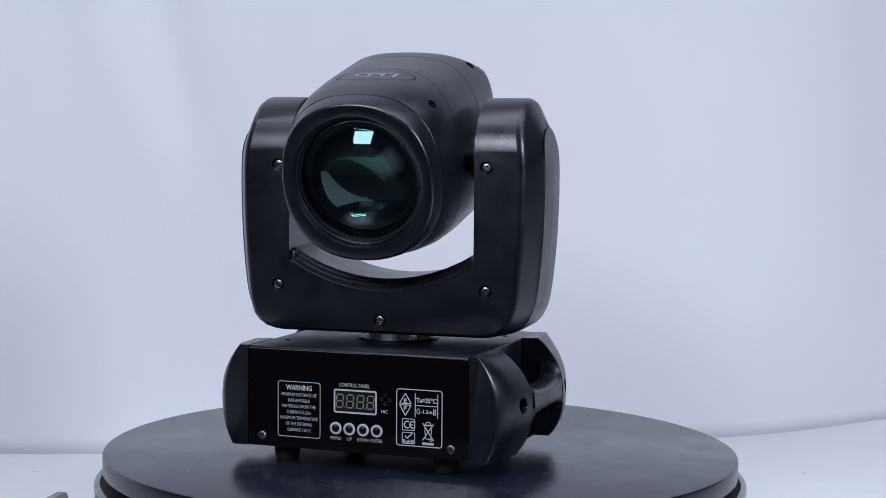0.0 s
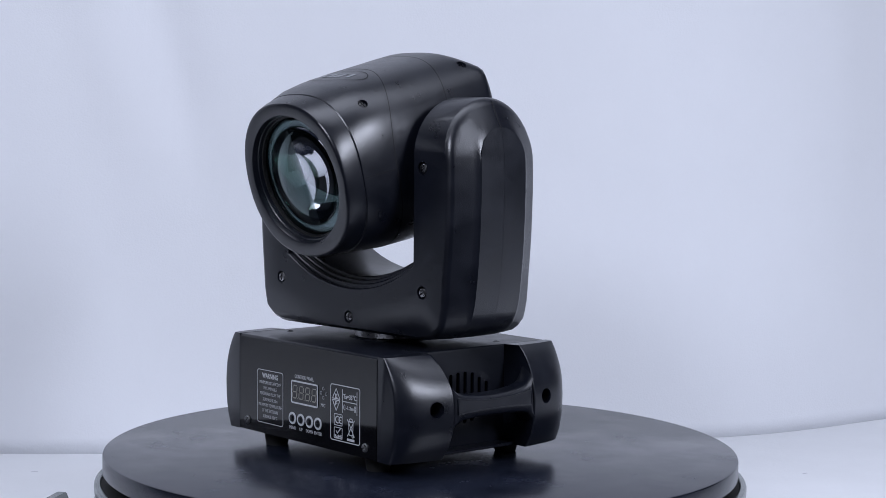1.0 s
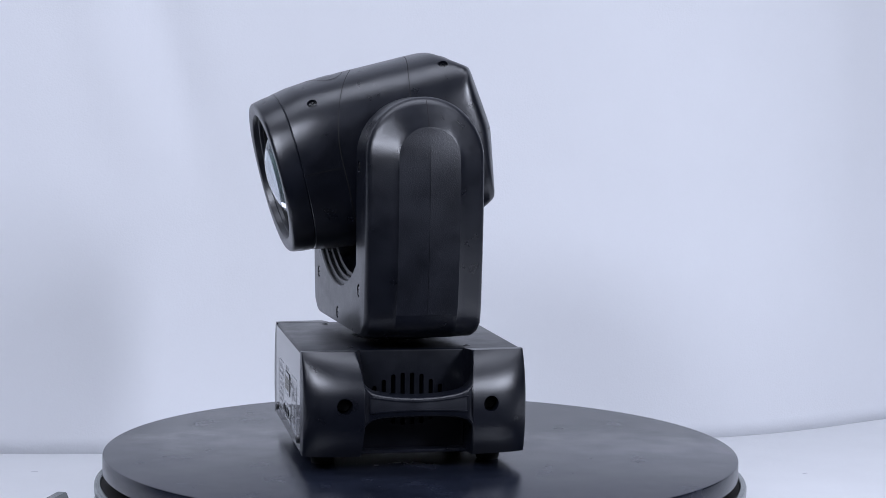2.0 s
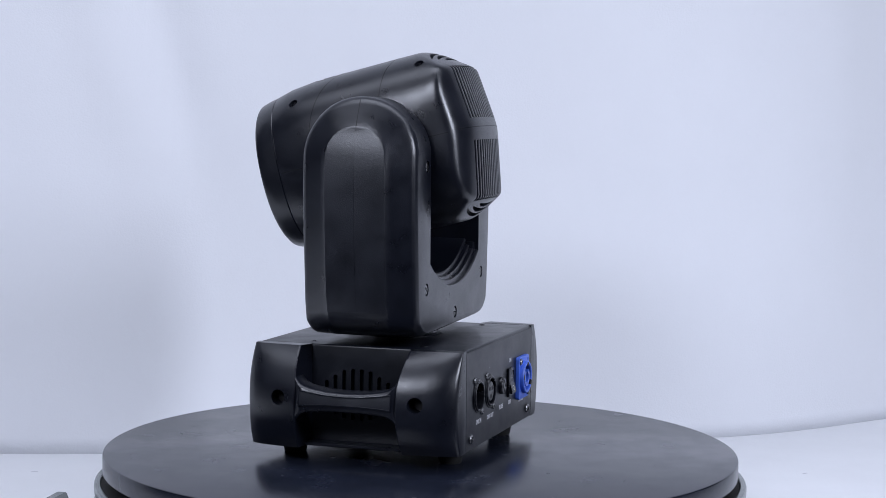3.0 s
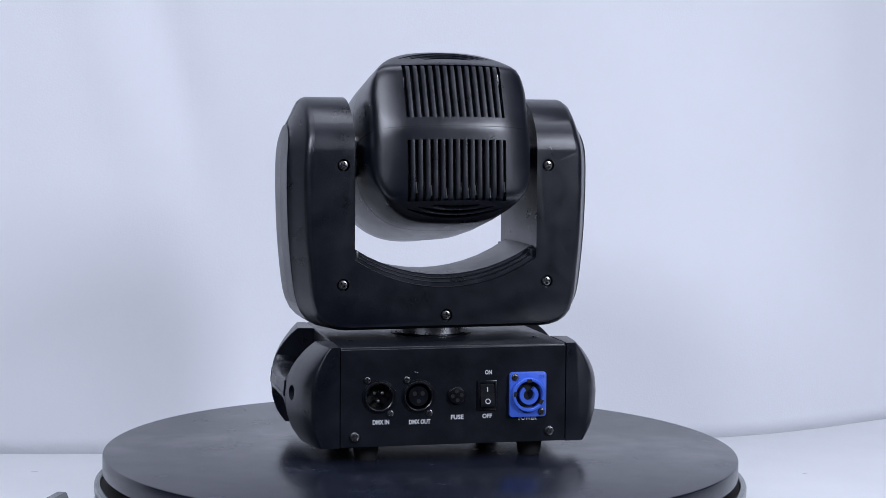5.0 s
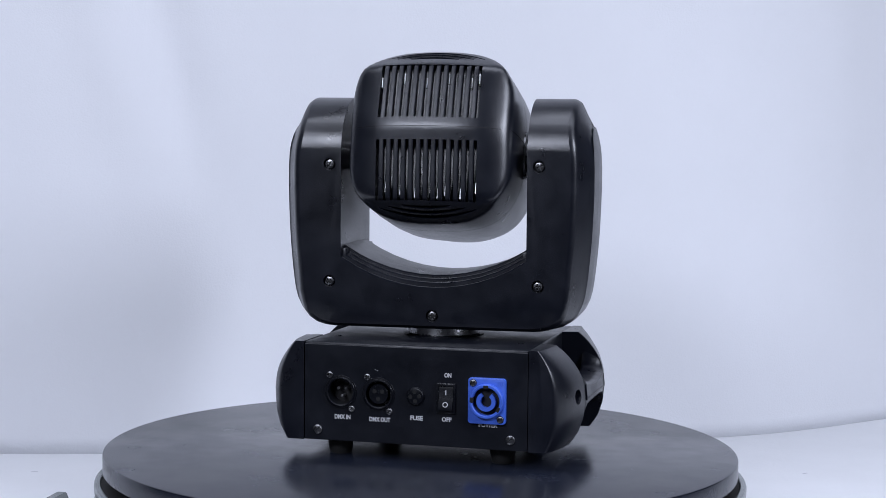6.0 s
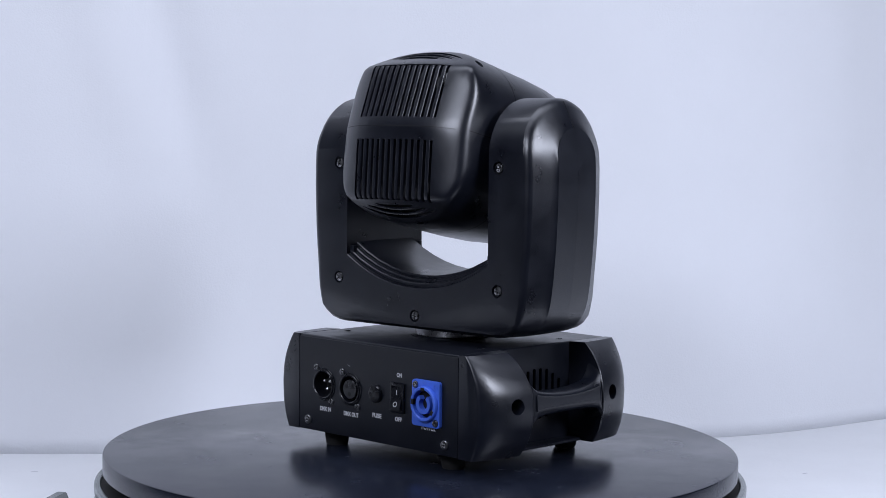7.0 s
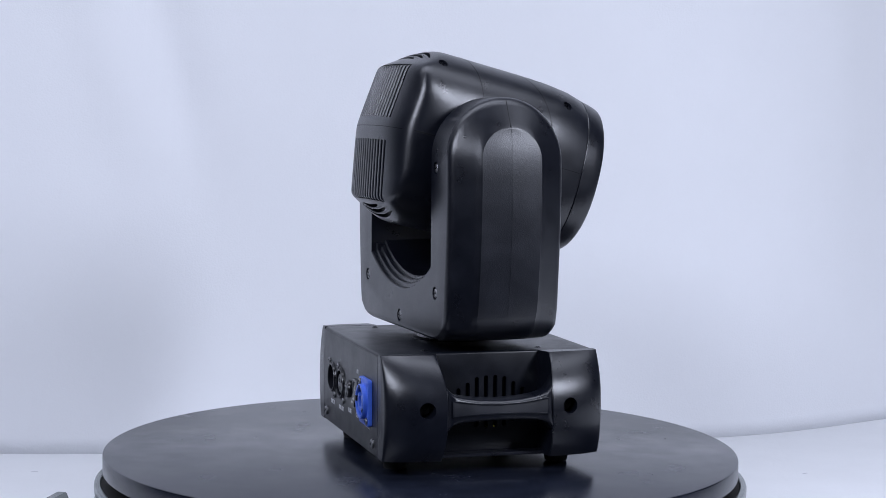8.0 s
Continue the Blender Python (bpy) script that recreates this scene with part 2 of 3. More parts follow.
# ---- moving head light ----
FIXTURE_AT = pose(-0.0106, -0.0195, 0.0)
FIXTURE = tagged(new("moving_head_light"), category="stage light",
                 label="black plastic moving head stage light standing on the platter")

DOME = [(0, 3.1), (0.8, 3.1), (1.3, 2.75), (1.6, 1.8), (1.66, 0.2)]


def screw_mesh(name, mat, scale):
    bm = bmesh.new()
    lathe(bm, "z", (0, 0, 0), [(s * scale, r * scale) for s, r in DOME], 20)
    ob = part(name, bm, mat)
    c = bmesh.new()
    w, l = 0.55 * scale, 2.2 * scale
    cross = [(w, w), (w, l), (-w, l), (-w, w), (-l, w), (-l, -w), (-w, -w), (-w, -l), (w, -l), (w, -w), (l, -w), (l, w)]
    loft(c, [[(x, y, z * scale) for x, y in cross] for z in (0.5, 3.0)])
    cut(ob, c)
    me = ob.data
    bpy.data.objects.remove(ob)
    return me


SCREW_DARK = screw_mesh("screw", GUNMETAL, 1.05)
SCREW_BRIGHT = screw_mesh("screw", GUNMETAL, 0.95)
SCREW_SMALL = screw_mesh("screw", GUNMETAL, 0.74)
SCREW_BLACK = screw_mesh("screw", PLASTIC_SMOOTH, 0.9)


def screw(parent, me, at, spin=20):
    return part("screw", me, None, parent, at=at @ pose(0, 0, 0, 0, 0, spin))


def facing(u, v, z, back=False):
    """Pose of something that lies on the front (or back) panel, its own z outwards; millimetres."""
    return pose(u * 0.001, v * 0.001, z * 0.001, 90, 0, 180 if back else 0)


# base -----------------------------------------------------------------
def build_base():
    bm = bmesh.new()
    box(bm, -79, 79, -74.2, 74.0, 12.8, 81, 1.5, 3)
    chassis = part("chassis", bm, SHEET, FIXTURE, "black powder-coated sheet metal chassis")
    c = bmesh.new()
    half = (11, 15, 18.5, 19.5, 19.5, 18.5, 15, 11.5)
    for s in (-1, 1):
        for k in range(8):
            v = -25 + 6.37 * k
            box(c, s * 79 - 5, s * 79 + 5, v - 1.5, v + 1.5, 45.5 - half[k] * 0.8, 45.5 + half[k], 1.3)
    cut(chassis, c)
    for u, v in ((-58, -57), (58, -57), (-58, 57), (58, 57)):
        bm = bmesh.new()
        lathe(bm, "z", (0, 0, 0), [(1.5, 7.0), (2.6, 7.8), (9, 8.8), (13, 9.0)], 28)
        part("foot", bm, RUBBER, FIXTURE, at=pose(u * 0.001, v * 0.001, 0))
    # hub between base and yoke
    bm = bmesh.new()
    lathe(bm, "z", (0, 0, 0), [(80.5, 29), (81.5, 29), (81.8, 28)], 48)
    part("hub_plate", bm, SHEET, FIXTURE)
    bm = bmesh.new()
    lathe(bm, "z", (0, 0, 0), [(81.5, 24), (82.2, 25.5), (87.5, 25.5), (88.2, 25), (92, 24)], 64)
    part("swivel_ring", bm, CHROME, FIXTURE, "polished steel swivel ring")
    for u, v in ((-66, -40), (66, -40), (-66, 40), (66, 40)):
        screw(chassis, SCREW_BLACK, pose(u * 0.001, v * 0.001, 0.0800))
    return chassis


PLAN_V = (0, 33, 48, 60, 67, 71, 73.4, 74.3, 74.6)
PLAN_U = (33, 32, 29.5, 26.6, 23.8, 21.2, 19.2, 17.8, 16.4)
PROF_Z = (12.8, 16, 22, 32, 45, 56, 64, 72, 78, 81)
PROF_K = (0.66, 0.74, 0.86, 0.97, 1.0, 0.96, 0.86, 0.68, 0.49, 0.36)


def cap_u(v, z):
    return 79 + interp(abs(v), PLAN_V, PLAN_U) * interp(z, PROF_Z, PROF_K)


def build_end_cap(s):
    zs = np.concatenate(([12.8, 14.2, 18], np.linspace(22, 74, 14), [77, 79.6, 81]))
    bm = bmesh.new()
    for e in (-1, 1):
        rings = []
        for v in (35.5, 36.2, 38, 42, 48, 54, 60, 64, 67, 69.5, 71, 72.4, 73.4, 74.0, 74.3, 74.6):
            ring = [(s * 79.2, e * v, 81), (s * 79.2, e * v, 12.8)]
            for z in zs:
                inner = 0 if v > 36 else 0.5
                # the notch wall leans outwards towards the top
                slant = 5.0 * max(0, (z - 58) / 23) * max(0, (48 - v) / 12.5)
                low = 3.0 * max(0, (36 - z) / 23) * max(0, (48 - v) / 12.5)
                ring.append((s * (cap_u(v, z) - inner), e * (v + slant * 0.7 + low * 0.5), z))
            rings.append(ring)
        loft(bm, rings)
    box(bm, min(s * 79.2, s * 90), max(s * 79.2, s * 90), -37.5, 37.5, 12.8, 15.0, 0.5, 1)
    cap = part("end_cap", bm, PLASTIC, FIXTURE, "grained black plastic end cap with carrying grip", angle=30)
    c = bmesh.new()
    for v in (-48.5, 48.5):
        lathe(c, "x", (s * 110, v, 47.6), [(-14, 5.2), (14, 5.2)], 28)
    cut(cap, c)
    for v in (-48.5, 48.5):
        bm = bmesh.new()
        lathe(bm, "x", (0, 0, 0), [(0, 4.2), (s * 2, 4.2), (s * 2.5, 2.5)], 20)
        part("plug", bm, DARK, cap, "recessed dark fixing hole", at=pose(s * 0.0965, v * 0.001, 0.0476))
    # grip bar
    bm = bmesh.new()
    rings = []
    for v in np.linspace(-38.0, 38.0, 39):
        a = abs(v)
        zt = interp(a, (0, 14, 24, 29, 33, 36, 38), (53.2, 53.8, 55.2, 56.4, 58.8, 62.6, 67.5))
        zb = interp(a, (0, 14, 24, 29, 33, 36, 38), (40.0, 39.7, 39.0, 38.2, 36.4, 32.6, 28.5))
        ui = 93.5
        ring = [(ui, zb + 2), (ui + 2, zb)] + [(cap_u(v, zb + k) - o, zb + k) for o, k in ((3.6, 0), (1.0, 0.8), (0.06, 2.4))] \
            + [(cap_u(v, zt - k) - o, zt - k) for o, k in ((0.06, 2.4), (1.0, 0.8), (3.6, 0))] + [(ui + 2, zt), (ui, zt - 2)]
        rings.append([(s * x, v, z) for x, z in ring])
    loft(bm, rings)
    grip = part("grip", bm, PLASTIC, cap, "curved grip bar flaring into the cap", angle=40)

    # sunk bow-tie field with a raised border on the grip
    def low(v):
        return interp(abs(v), (0, 14, 24, 33), (44.9, 44.7, 44.2, 43.4))

    def high(v):
        return interp(abs(v), (0, 14, 24, 33), (50.5, 51.0, 52.2, 53.6))

    def out(v, z):
        return cap_u(v, z) - 0.10

    stations = np.linspace(-32.4, 32.4, 25)
    bm = bmesh.new()
    for edge in (low, high):
        loft(bm, [[(s * (out(v, edge(v)) + p), v, edge(v) + q) for p, q in ((-0.6, -0.55), (0.5, -0.4), (0.5, 0.4), (-0.6, 0.55))] for v in stations])
    for v in (-32.4, 32.4):
        loft(bm, [[(s * (out(v, z) + p), v + q, z) for p, q in ((-0.6, -0.55), (0.5, -0.4), (0.5, 0.4), (-0.6, 0.55))] for z in np.linspace(low(v), high(v), 5)])
    part("grip_border", bm, PLASTIC, grip)
    bm = bmesh.new()
    rows = [[bm.verts.new((s * (out(v, low(v) + (high(v) - low(v)) * k) + 0.14), v, low(v) + (high(v) - low(v)) * k)) for k in (0, 0.33, 0.67, 1)] for v in stations]
    for p, q in zip(rows, rows[1:]):
        for k in range(3):
            bm.faces.new((p[k], p[k + 1], q[k + 1], q[k]))
    part("grip_inlay", bm, PLASTIC_MATT, grip, "coarse-grained field on the grip", angle=60)
    return cap


CHASSIS = build_base()
build_end_cap(-1)
build_end_cap(1)


# yoke -----------------------------------------------------------------
UP_Z = (88.0, 88.6, 90.5, 94, 99, 105, 112, 120, 135, 160, 190, 205, 215, 226, 238, 249)
UP_U = (76.0, 82.0, 89.0, 95, 99.5, 102.5, 104.5, 105.8, 107.6, 109.4, 110.2, 109.9, 109.0, 107.4, 106.8, 107.2)


def yoke_fall(d):
    return interp(d, (0, 20.4, 21.4, 30, 36.7, 38.3, 39.2, 39.65, 39.8), (0, 0.6, 1.6, 6.0, 9.4, 10.6, 12.0, 13.4, 14.4))


def saddle_lift(v):
    return interp(abs(v), (0, 29.2, 29.9, 30, 32.7, 33.4, 33.5, 36.0, 36.7, 36.8, 39.0, 39.8), (8.4, 8.05, 7.3, 5.9, 5.6, 4.9, 3.4, 3.1, 2.4, 0.2, 0.0, -0.7))


def build_yoke():
    half = [0, 4, 9, 14, 18, 20.4, 21.4, 25, 29.2, 29.9, 30, 32.7, 33.4, 33.5, 35.0, 36.0, 36.7, 36.8, 37.6, 38.3, 38.8, 39.2, 39.5, 39.65, 39.8]
    vs = sorted({-h for h in half} | set(half))
    low_z = (208.6, 200, 185, 170, 155, 142, 130, 120, 112, 105, 99, 94, 90.5, 88.6, 88.0)
    rings = []
    for v in vs:
        top = 208.6 + math.sqrt(max(0, 40.0 ** 2 - v * v))
        zs = [208.6 + (top - 208.6) * k for k in (1, 0.985, 0.94, 0.86, 0.74, 0.58, 0.4, 0.2)] + list(low_z)
        path = []
        for z in zs:
            d = math.hypot(v, max(0, z - 208.6))
            f = yoke_fall(min(d, 39.8)) * interp(z, (88, 92, 105, 125), (0.55, 0.6, 0.85, 1))
            path.append((interp(z, UP_Z, UP_U) - f, z + interp(abs(v), (0, 36, 39.8), (0, 0.3, 2.6)) * (1 if z < 95 else 0)))
        lift = saddle_lift(v)
        inner = []
        for k in range(13):
            u = 65.8 * (1 - k / 6.0)
            inner.append((u, 117.3 + lift + 118.7 - math.sqrt(118.7 ** 2 - u * u)))
        ring = inner[::-1] + [(65.8, (top + 137) / 2), (65.8, top)] + path + [(0, path[-1][1])] \
            + [(-u, z) for u, z in path[::-1]] + [(-65.8, top), (-65.8, (top + 137) / 2)]
        rings.append([(u, v, z) for u, z in ring])
    bm = bmesh.new()
    loft(bm, rings)
    shell = part("yoke_shell", bm, PLASTIC, FIXTURE, "grained black plastic fork with two arms", at=pose(0, 0, 0, 0, 0, 3.2), angle=28)
    spots = ((-74, 202), (74, 202), (-74, 120), (74, 120), (0, 97.6))
    c = bmesh.new()
    for u, z in spots:
        for e in (-1, 1):
            lathe(c, "y", (u, e * 39.8, z), [(-2.8, 4.4), (2.8, 4.4)], 24)
    cut(shell, c)
    for k, (u, z) in enumerate(spots):
        for e in (-1, 1):
            screw(shell, SCREW_DARK, facing(u, e * 38.1, z, e > 0), 25 + 37 * k)
    # upright ribs at the ends of the stepped saddle
    for s in (-1, 1):
        for e in (-1, 1):
            bm = bmesh.new()
            box(bm, min(s * 62.4, s * 66), max(s * 62.4, s * 66), min(e * 30.5, e * 36.6), max(e * 30.5, e * 36.6), 130, 143, 0.6, 2)
            part("saddle_rib", bm, PLASTIC, shell)
    # pivots on which the head tilts
    for s in (-1, 1):
        bm = bmesh.new()
        lathe(bm, "x", (0, 0, 0), [(0, 17), (s * 2.5, 17), (s * 3, 12), (s * 9, 12)], 32)
        part("pivot", bm, GUNMETAL, shell, "dark metal tilt pivot", at=pose(s * 0.0575, 0, 0.2086))
    # coarse-grained inlay on each arm, in two halves with a moulding line between
    zs = [229.1 - 20.5 * (1 - math.sin(radians(90 * k / 8))) for k in range(8, -1, -1)] + [200, 185, 170, 155, 142, 130, 120, 112, 106]
    for s in (-1, 1):
        for e in (-1, 1):
            bm = bmesh.new()
            rows = []
            for z in zs:
                w = 20.5 if z <= 208.6 else math.sqrt(max(0.3, 20.5 ** 2 - (z - 208.6) ** 2))
                rows.append([bm.verts.new((s * (interp(z, UP_Z, UP_U) - yoke_fall(math.hypot(v, max(0, z - 208.6))) * interp(z, (105, 125), (0.85, 1)) + 0.25), e * v, z))
                             for v in (0.12, w * 0.33, w * 0.66, w)])
            for p, q in zip(rows, rows[1:]):
                for i in range(3):
                    bm.faces.new((p[i], p[i + 1], q[i + 1], q[i]))
            part("arm_inlay", bm, PLASTIC_MATT, shell, "coarse-grained inlay down the arm", angle=50)
    # moulding line over the rounded top of each arm
    for s in (-1, 1):
        bm = bmesh.new()
        rows = []
        for z in np.linspace(228.6, 246.6, 14):
            u = interp(z, UP_Z, UP_U) - yoke_fall(min(z - 208.6, 39.8)) + 0.12
            rows.append([(s * u, -0.22, z), (s * u, 0.22, z), (s * (u - 0.5), 0.22, z), (s * (u - 0.5), -0.22, z)])
        part("joint_line", loft(bm, rows), DARK, shell, "fine moulding line on the arm")
    return shell


YOKE = build_yoke()


# head -----------------------------------------------------------------
def section(v, w, top, bot, n, seg=96):
    """Rounded section at station v: half width, top and bottom, squareness n."""
    out = []
    for i in range(seg):
        a = 2 * math.pi * i / seg
        c, s = math.cos(a), math.sin(a)
        m, h = (top + bot) / 2, (top - bot) / 2
        k = (abs(c) ** n + abs(s) ** n) ** (-1 / n)
        out.append((w * c * k, v, m + h * s * k))
    return out


HEAD_AT = pose(0, 0, 0, 0, 0, 3.2) @ pose(0, 0, 0.215, 14.3, 0, 0)


# stations of the housing: place, half width, top, bottom, squareness
HEAD_ROWS = [(-75, 53.5, 55.0, -55.6, 2.5), (-64, 55.2, 57.0, -57.4, 2.8), (-48, 57, 58.4, -59.8, 2.9),
             (-25, 58.2, 58.9, -61.5, 2.95), (14, 58.8, 59.0, -62.7, 2.95)]
REAR_V = 14.0


def soft_max(values, k):
    top = max(values)
    return top + k * math.log(sum(math.exp((q - top) / k) for q in values))


def rear_body(u, v, z):
    """Below nought inside the moulded rear: two grille panels that meet in a ridge, chamfers, tapered sides and vent facets."""
    u = abs(u)
    w, t, b, n = HEAD_ROWS[-1][1:]
    m, h = (t + b) / 2, (t - b) / 2
    tube = ((u / w) ** n + abs((z - m) / h) ** n) ** (1 / n) * w - w
    bulge = u * u / 900.0
    panels = soft_max((0.993 * (v + bulge - 64.9) + 0.118 * (z + 1.5), 0.981 * (v + bulge - 64.9) - 0.191 * (z + 1.5)), 0.35)
    cheek = soft_max((0.504 * u + 0.858 * v + 0.10 * z - 74.6, 0.504 * u + 0.855 * v - 0.12 * z - 74.8), 1.0)
    back = soft_max((panels, cheek), 3.0)
    sides = 0.990 * u + 0.140 * v - 63.0
    arch = u * u / 300.0
    facets = max(0.55 * (v + arch) + 0.835 * z - 68.9, 0.504 * (v + arch) - 0.864 * z - 71.8)
    return soft_max((tube, soft_max((back, sides), 1.9), facets), 0.9)


def solve(f, lo, hi):
    """Where f, below nought at lo and above it at hi, passes nought."""
    for _ in range(34):
        mid = (lo + hi) / 2
        lo, hi = (lo, mid) if f(mid) > 0 else (mid, hi)
    return lo


def rear_depth(u, z):
    """How far back the moulded rear reaches at (u, z)."""
    return solve(lambda v: rear_body(u, v, z), 20, 90)


def rear_rings(seg=96, steps=46):
    """Rings of the rear surface, met by rays from a point on the housing's axis."""
    rings = []
    for j in range(1, steps):
        lift = radians(90.0 * j / steps)
        ring = []
        for i in range(seg):
            a = 2 * math.pi * i / seg
            d = (math.cos(lift) * math.cos(a), math.sin(lift), math.cos(lift) * math.sin(a))
            r = solve(lambda q: rear_body(d[0] * q, REAR_V + d[1] * q, -1.5 + d[2] * q), 1, 130)
            ring.append((d[0] * r, REAR_V + d[1] * r, -1.5 + d[2] * r))
        rings.append(ring)
    return rings


def on_head(v, a, proud=0.0):
    """Point of the housing's surface at station v and angle a."""
    if v > REAR_V:
        c, s = math.cos(a), math.sin(a)
        r = solve(lambda q: rear_body(c * q, v, -1.5 + s * q), 0, 130) + proud
        return Vector((c * r, v, -1.5 + s * r))
    r = [interp(v, [q[0] for q in HEAD_ROWS], [q[k] for q in HEAD_ROWS]) for k in range(1, 5)]
    c, s = math.cos(a), math.sin(a)
    m, h = (r[1] + r[2]) / 2, (r[1] - r[2]) / 2
    k = (abs(c) ** r[3] + abs(s) ** r[3]) ** (-1 / r[3])
    return Vector(((r[0] + proud) * c * k, v, m + (h + proud) * s * k))


def head_top(u, v, sign=1):
    """Height of the housing's top (or underside) over (u, v)."""
    if v > REAR_V:
        return solve(lambda q: rear_body(u, v, sign * q), 0, 130) * sign
    w, t, b, n = [interp(v, [q[0] for q in HEAD_ROWS], [q[k] for q in HEAD_ROWS]) for k in range(1, 5)]
    return (t + b) / 2 + sign * (t - b) / 2 * (1 - abs(u / w) ** n) ** (1 / n)


def seam(bm, path, half=0.32, proud=0.10, closed=True):
    """A fine dark joint line along (station, angle) pairs."""
    rows = []
    for v, a, along in path:
        d = (half, 0) if along == "v" else (0, half / 58)
        rows.append([bm.verts.new(on_head(v + k * d[0], a + k * d[1], proud)) for k in (-1, 1)])
    pairs = list(zip(rows, rows[1:])) + ([(rows[-1], rows[0])] if closed else [])
    for p, q in pairs:
        bm.faces.new((p[0], p[1], q[1], q[0]))


HEAD_SCREWS = ((44.6, -57.1), (43.6, 37.6))


def head_normal(s, u, v):
    """Pose in millimetres on the housing's top, its z along the surface normal."""
    n = Vector((-(head_top(u + 0.5, v) - head_top(u - 0.5, v)), -(head_top(u, v + 0.5) - head_top(u, v - 0.5)), 1.0))
    n.x *= s
    return Matrix.Translation((s * u, v, head_top(u, v))) @ n.to_track_quat("Z", "Y").to_matrix().to_4x4()


def build_head():
    bm = bmesh.new()
    loft(bm, [section(*r) for r in HEAD_ROWS] + rear_rings())
    head = part("head_shell", bm, PLASTIC, FIXTURE, "grained black plastic lamp housing, tilted slightly down", at=HEAD_AT, angle=30)
    c = bmesh.new()
    box(c, -35.0, 35.0, 47, 80, 5.0, 43.0, 0)
    box(c, -35.0, 35.0, 46, 80, -51.0, -10.5, 0)
    # crescent slots in the slanting facets above and below
    for sign, y0, z0 in ((1, 47.0, 51.0), (-1, 47.0, -55.6)):
        slope = math.atan2(-0.64 * sign, 1.0)
        for k, (off, half) in enumerate(((-8.2, 34), (-3.0, 27), (2.2, 17))):
            rings = []
            for i in range(15):
                u = -half + 2 * half * i / 14
                d = off + 5.5 * (u / 34.0) ** 2 * (1 if k < 3 else 0)
                w = 1.7 * math.sqrt(max(0.02, 1 - (u / (half * 1.02)) ** 2))
                y = y0 + d * math.cos(slope)
                z = head_top(u, y, sign)
                nx, nz = -math.sin(slope) * sign, math.cos(slope) * sign
                tx, tz = math.cos(slope), math.sin(slope)
                rings.append([(u, y + a * tx + b * nx, z + a * tz + b * nz) for a, b in ((-w, -5), (w, -5), (w, 4), (-w, 4))])
            loft(c, rings)
    for s in (-1, 1):
        for u, v in HEAD_SCREWS:
            at = head_normal(s, u, v)
            loft(c, [[at @ Vector((3.4 * math.cos(a * 0.3142), 3.4 * math.sin(a * 0.3142), h)) for a in range(20)] for h in (-2.6, 4)])
    cut(head, c)
    # cooling slats, flush with the panels, their free ends rounded off at the vent facets
    gap, bar_width = 2.12, (70.0 - 14 * 2.12) / 13
    for z0, z1 in ((4.4, 43.4), (-10.0, -51.4)):
        for k in range(13):
            u = -35 + gap + bar_width / 2 + (gap + bar_width) * k
            rings = []
            for q in (0, 0.04, 0.25, 0.5, 0.75, 0.9, 0.955, 0.985, 1.0):
                z = z0 + (z1 - z0) * q
                v = rear_depth(u, z) + 0.03 - max(0.0, q - 0.955) ** 2 * 900
                h = bar_width / 2
                rings.append([(u + x, v + y, z) for x, y in ((-h * 0.85, -5.5), (-h, -0.5), (-h * 0.84, -0.08), (-h * 0.6, 0), (h * 0.6, 0),
                                                             (h * 0.84, -0.08), (h, -0.5), (h * 0.85, -5.5))])
            bm = bmesh.new()
            loft(bm, rings)
            part("slat", bm, PLASTIC, head, angle=25)
    # heat sink glimpsed behind the slats
    bm = bmesh.new()
    box(bm, -0.4, 0.4, -2.0, 2.0, -3.6, 3.6, 0)
    fin = finish("heat_sink_fin", bm, ALUMINIUM)
    for k in range(14):
        u = -35 + gap / 2 + (gap + bar_width) * k
        if k % 3 == 1 or k < 2:
            part("heat_sink_fin", fin, None, head, "bright aluminium fin", at=pose((u + 0.5) * 0.001, 0.0545, 0.0335 - 0.003 * (k % 2)))
        if k % 2 == 0 or k == 5:
            part("heat_sink_fin", fin, None, head, "bright aluminium fin", at=pose((u - 0.4) * 0.001, 0.0505, -0.0415 - 0.002 * (k % 3)))
    # raised ribs beside the crescent slots
    for sign in (1, -1):
        for off, half in ((-5.6, 30), (-0.4, 22)):
            bm = bmesh.new()
            rings = []
            for i in range(17):
                u = -half + 2 * half * i / 16
                y = 47.0 + (off + 5.5 * (u / 34.0) ** 2) * 0.84
                z = head_top(u, y, sign)
                q = 0.55 * (1 - (u / half) ** 6)
                rings.append([(u, y + p * 0.84 + k * 0.5, z + sign * (k * 0.8 - p * 0.54)) for p, k in ((-0.75, -1.0), (-0.55, 0.55 * q), (0, q), (0.55, 0.55 * q), (0.75, -1.0))])
            loft(bm, rings)
            part("vent_rib", bm, PLASTIC_SMOOTH, head)
    bm = bmesh.new()
    rings = []
    for k in range(41):
        u = -50 + 2.5 * k
        v = rear_depth(u, -1.5)
        rings.append([(u, v - 0.5, -1.72), (u, v + 0.07, -1.72), (u, v + 0.07, -1.3), (u, v - 0.5, -1.3)])
    loft(bm, rings)
    part("joint_line", bm, DARK, head)
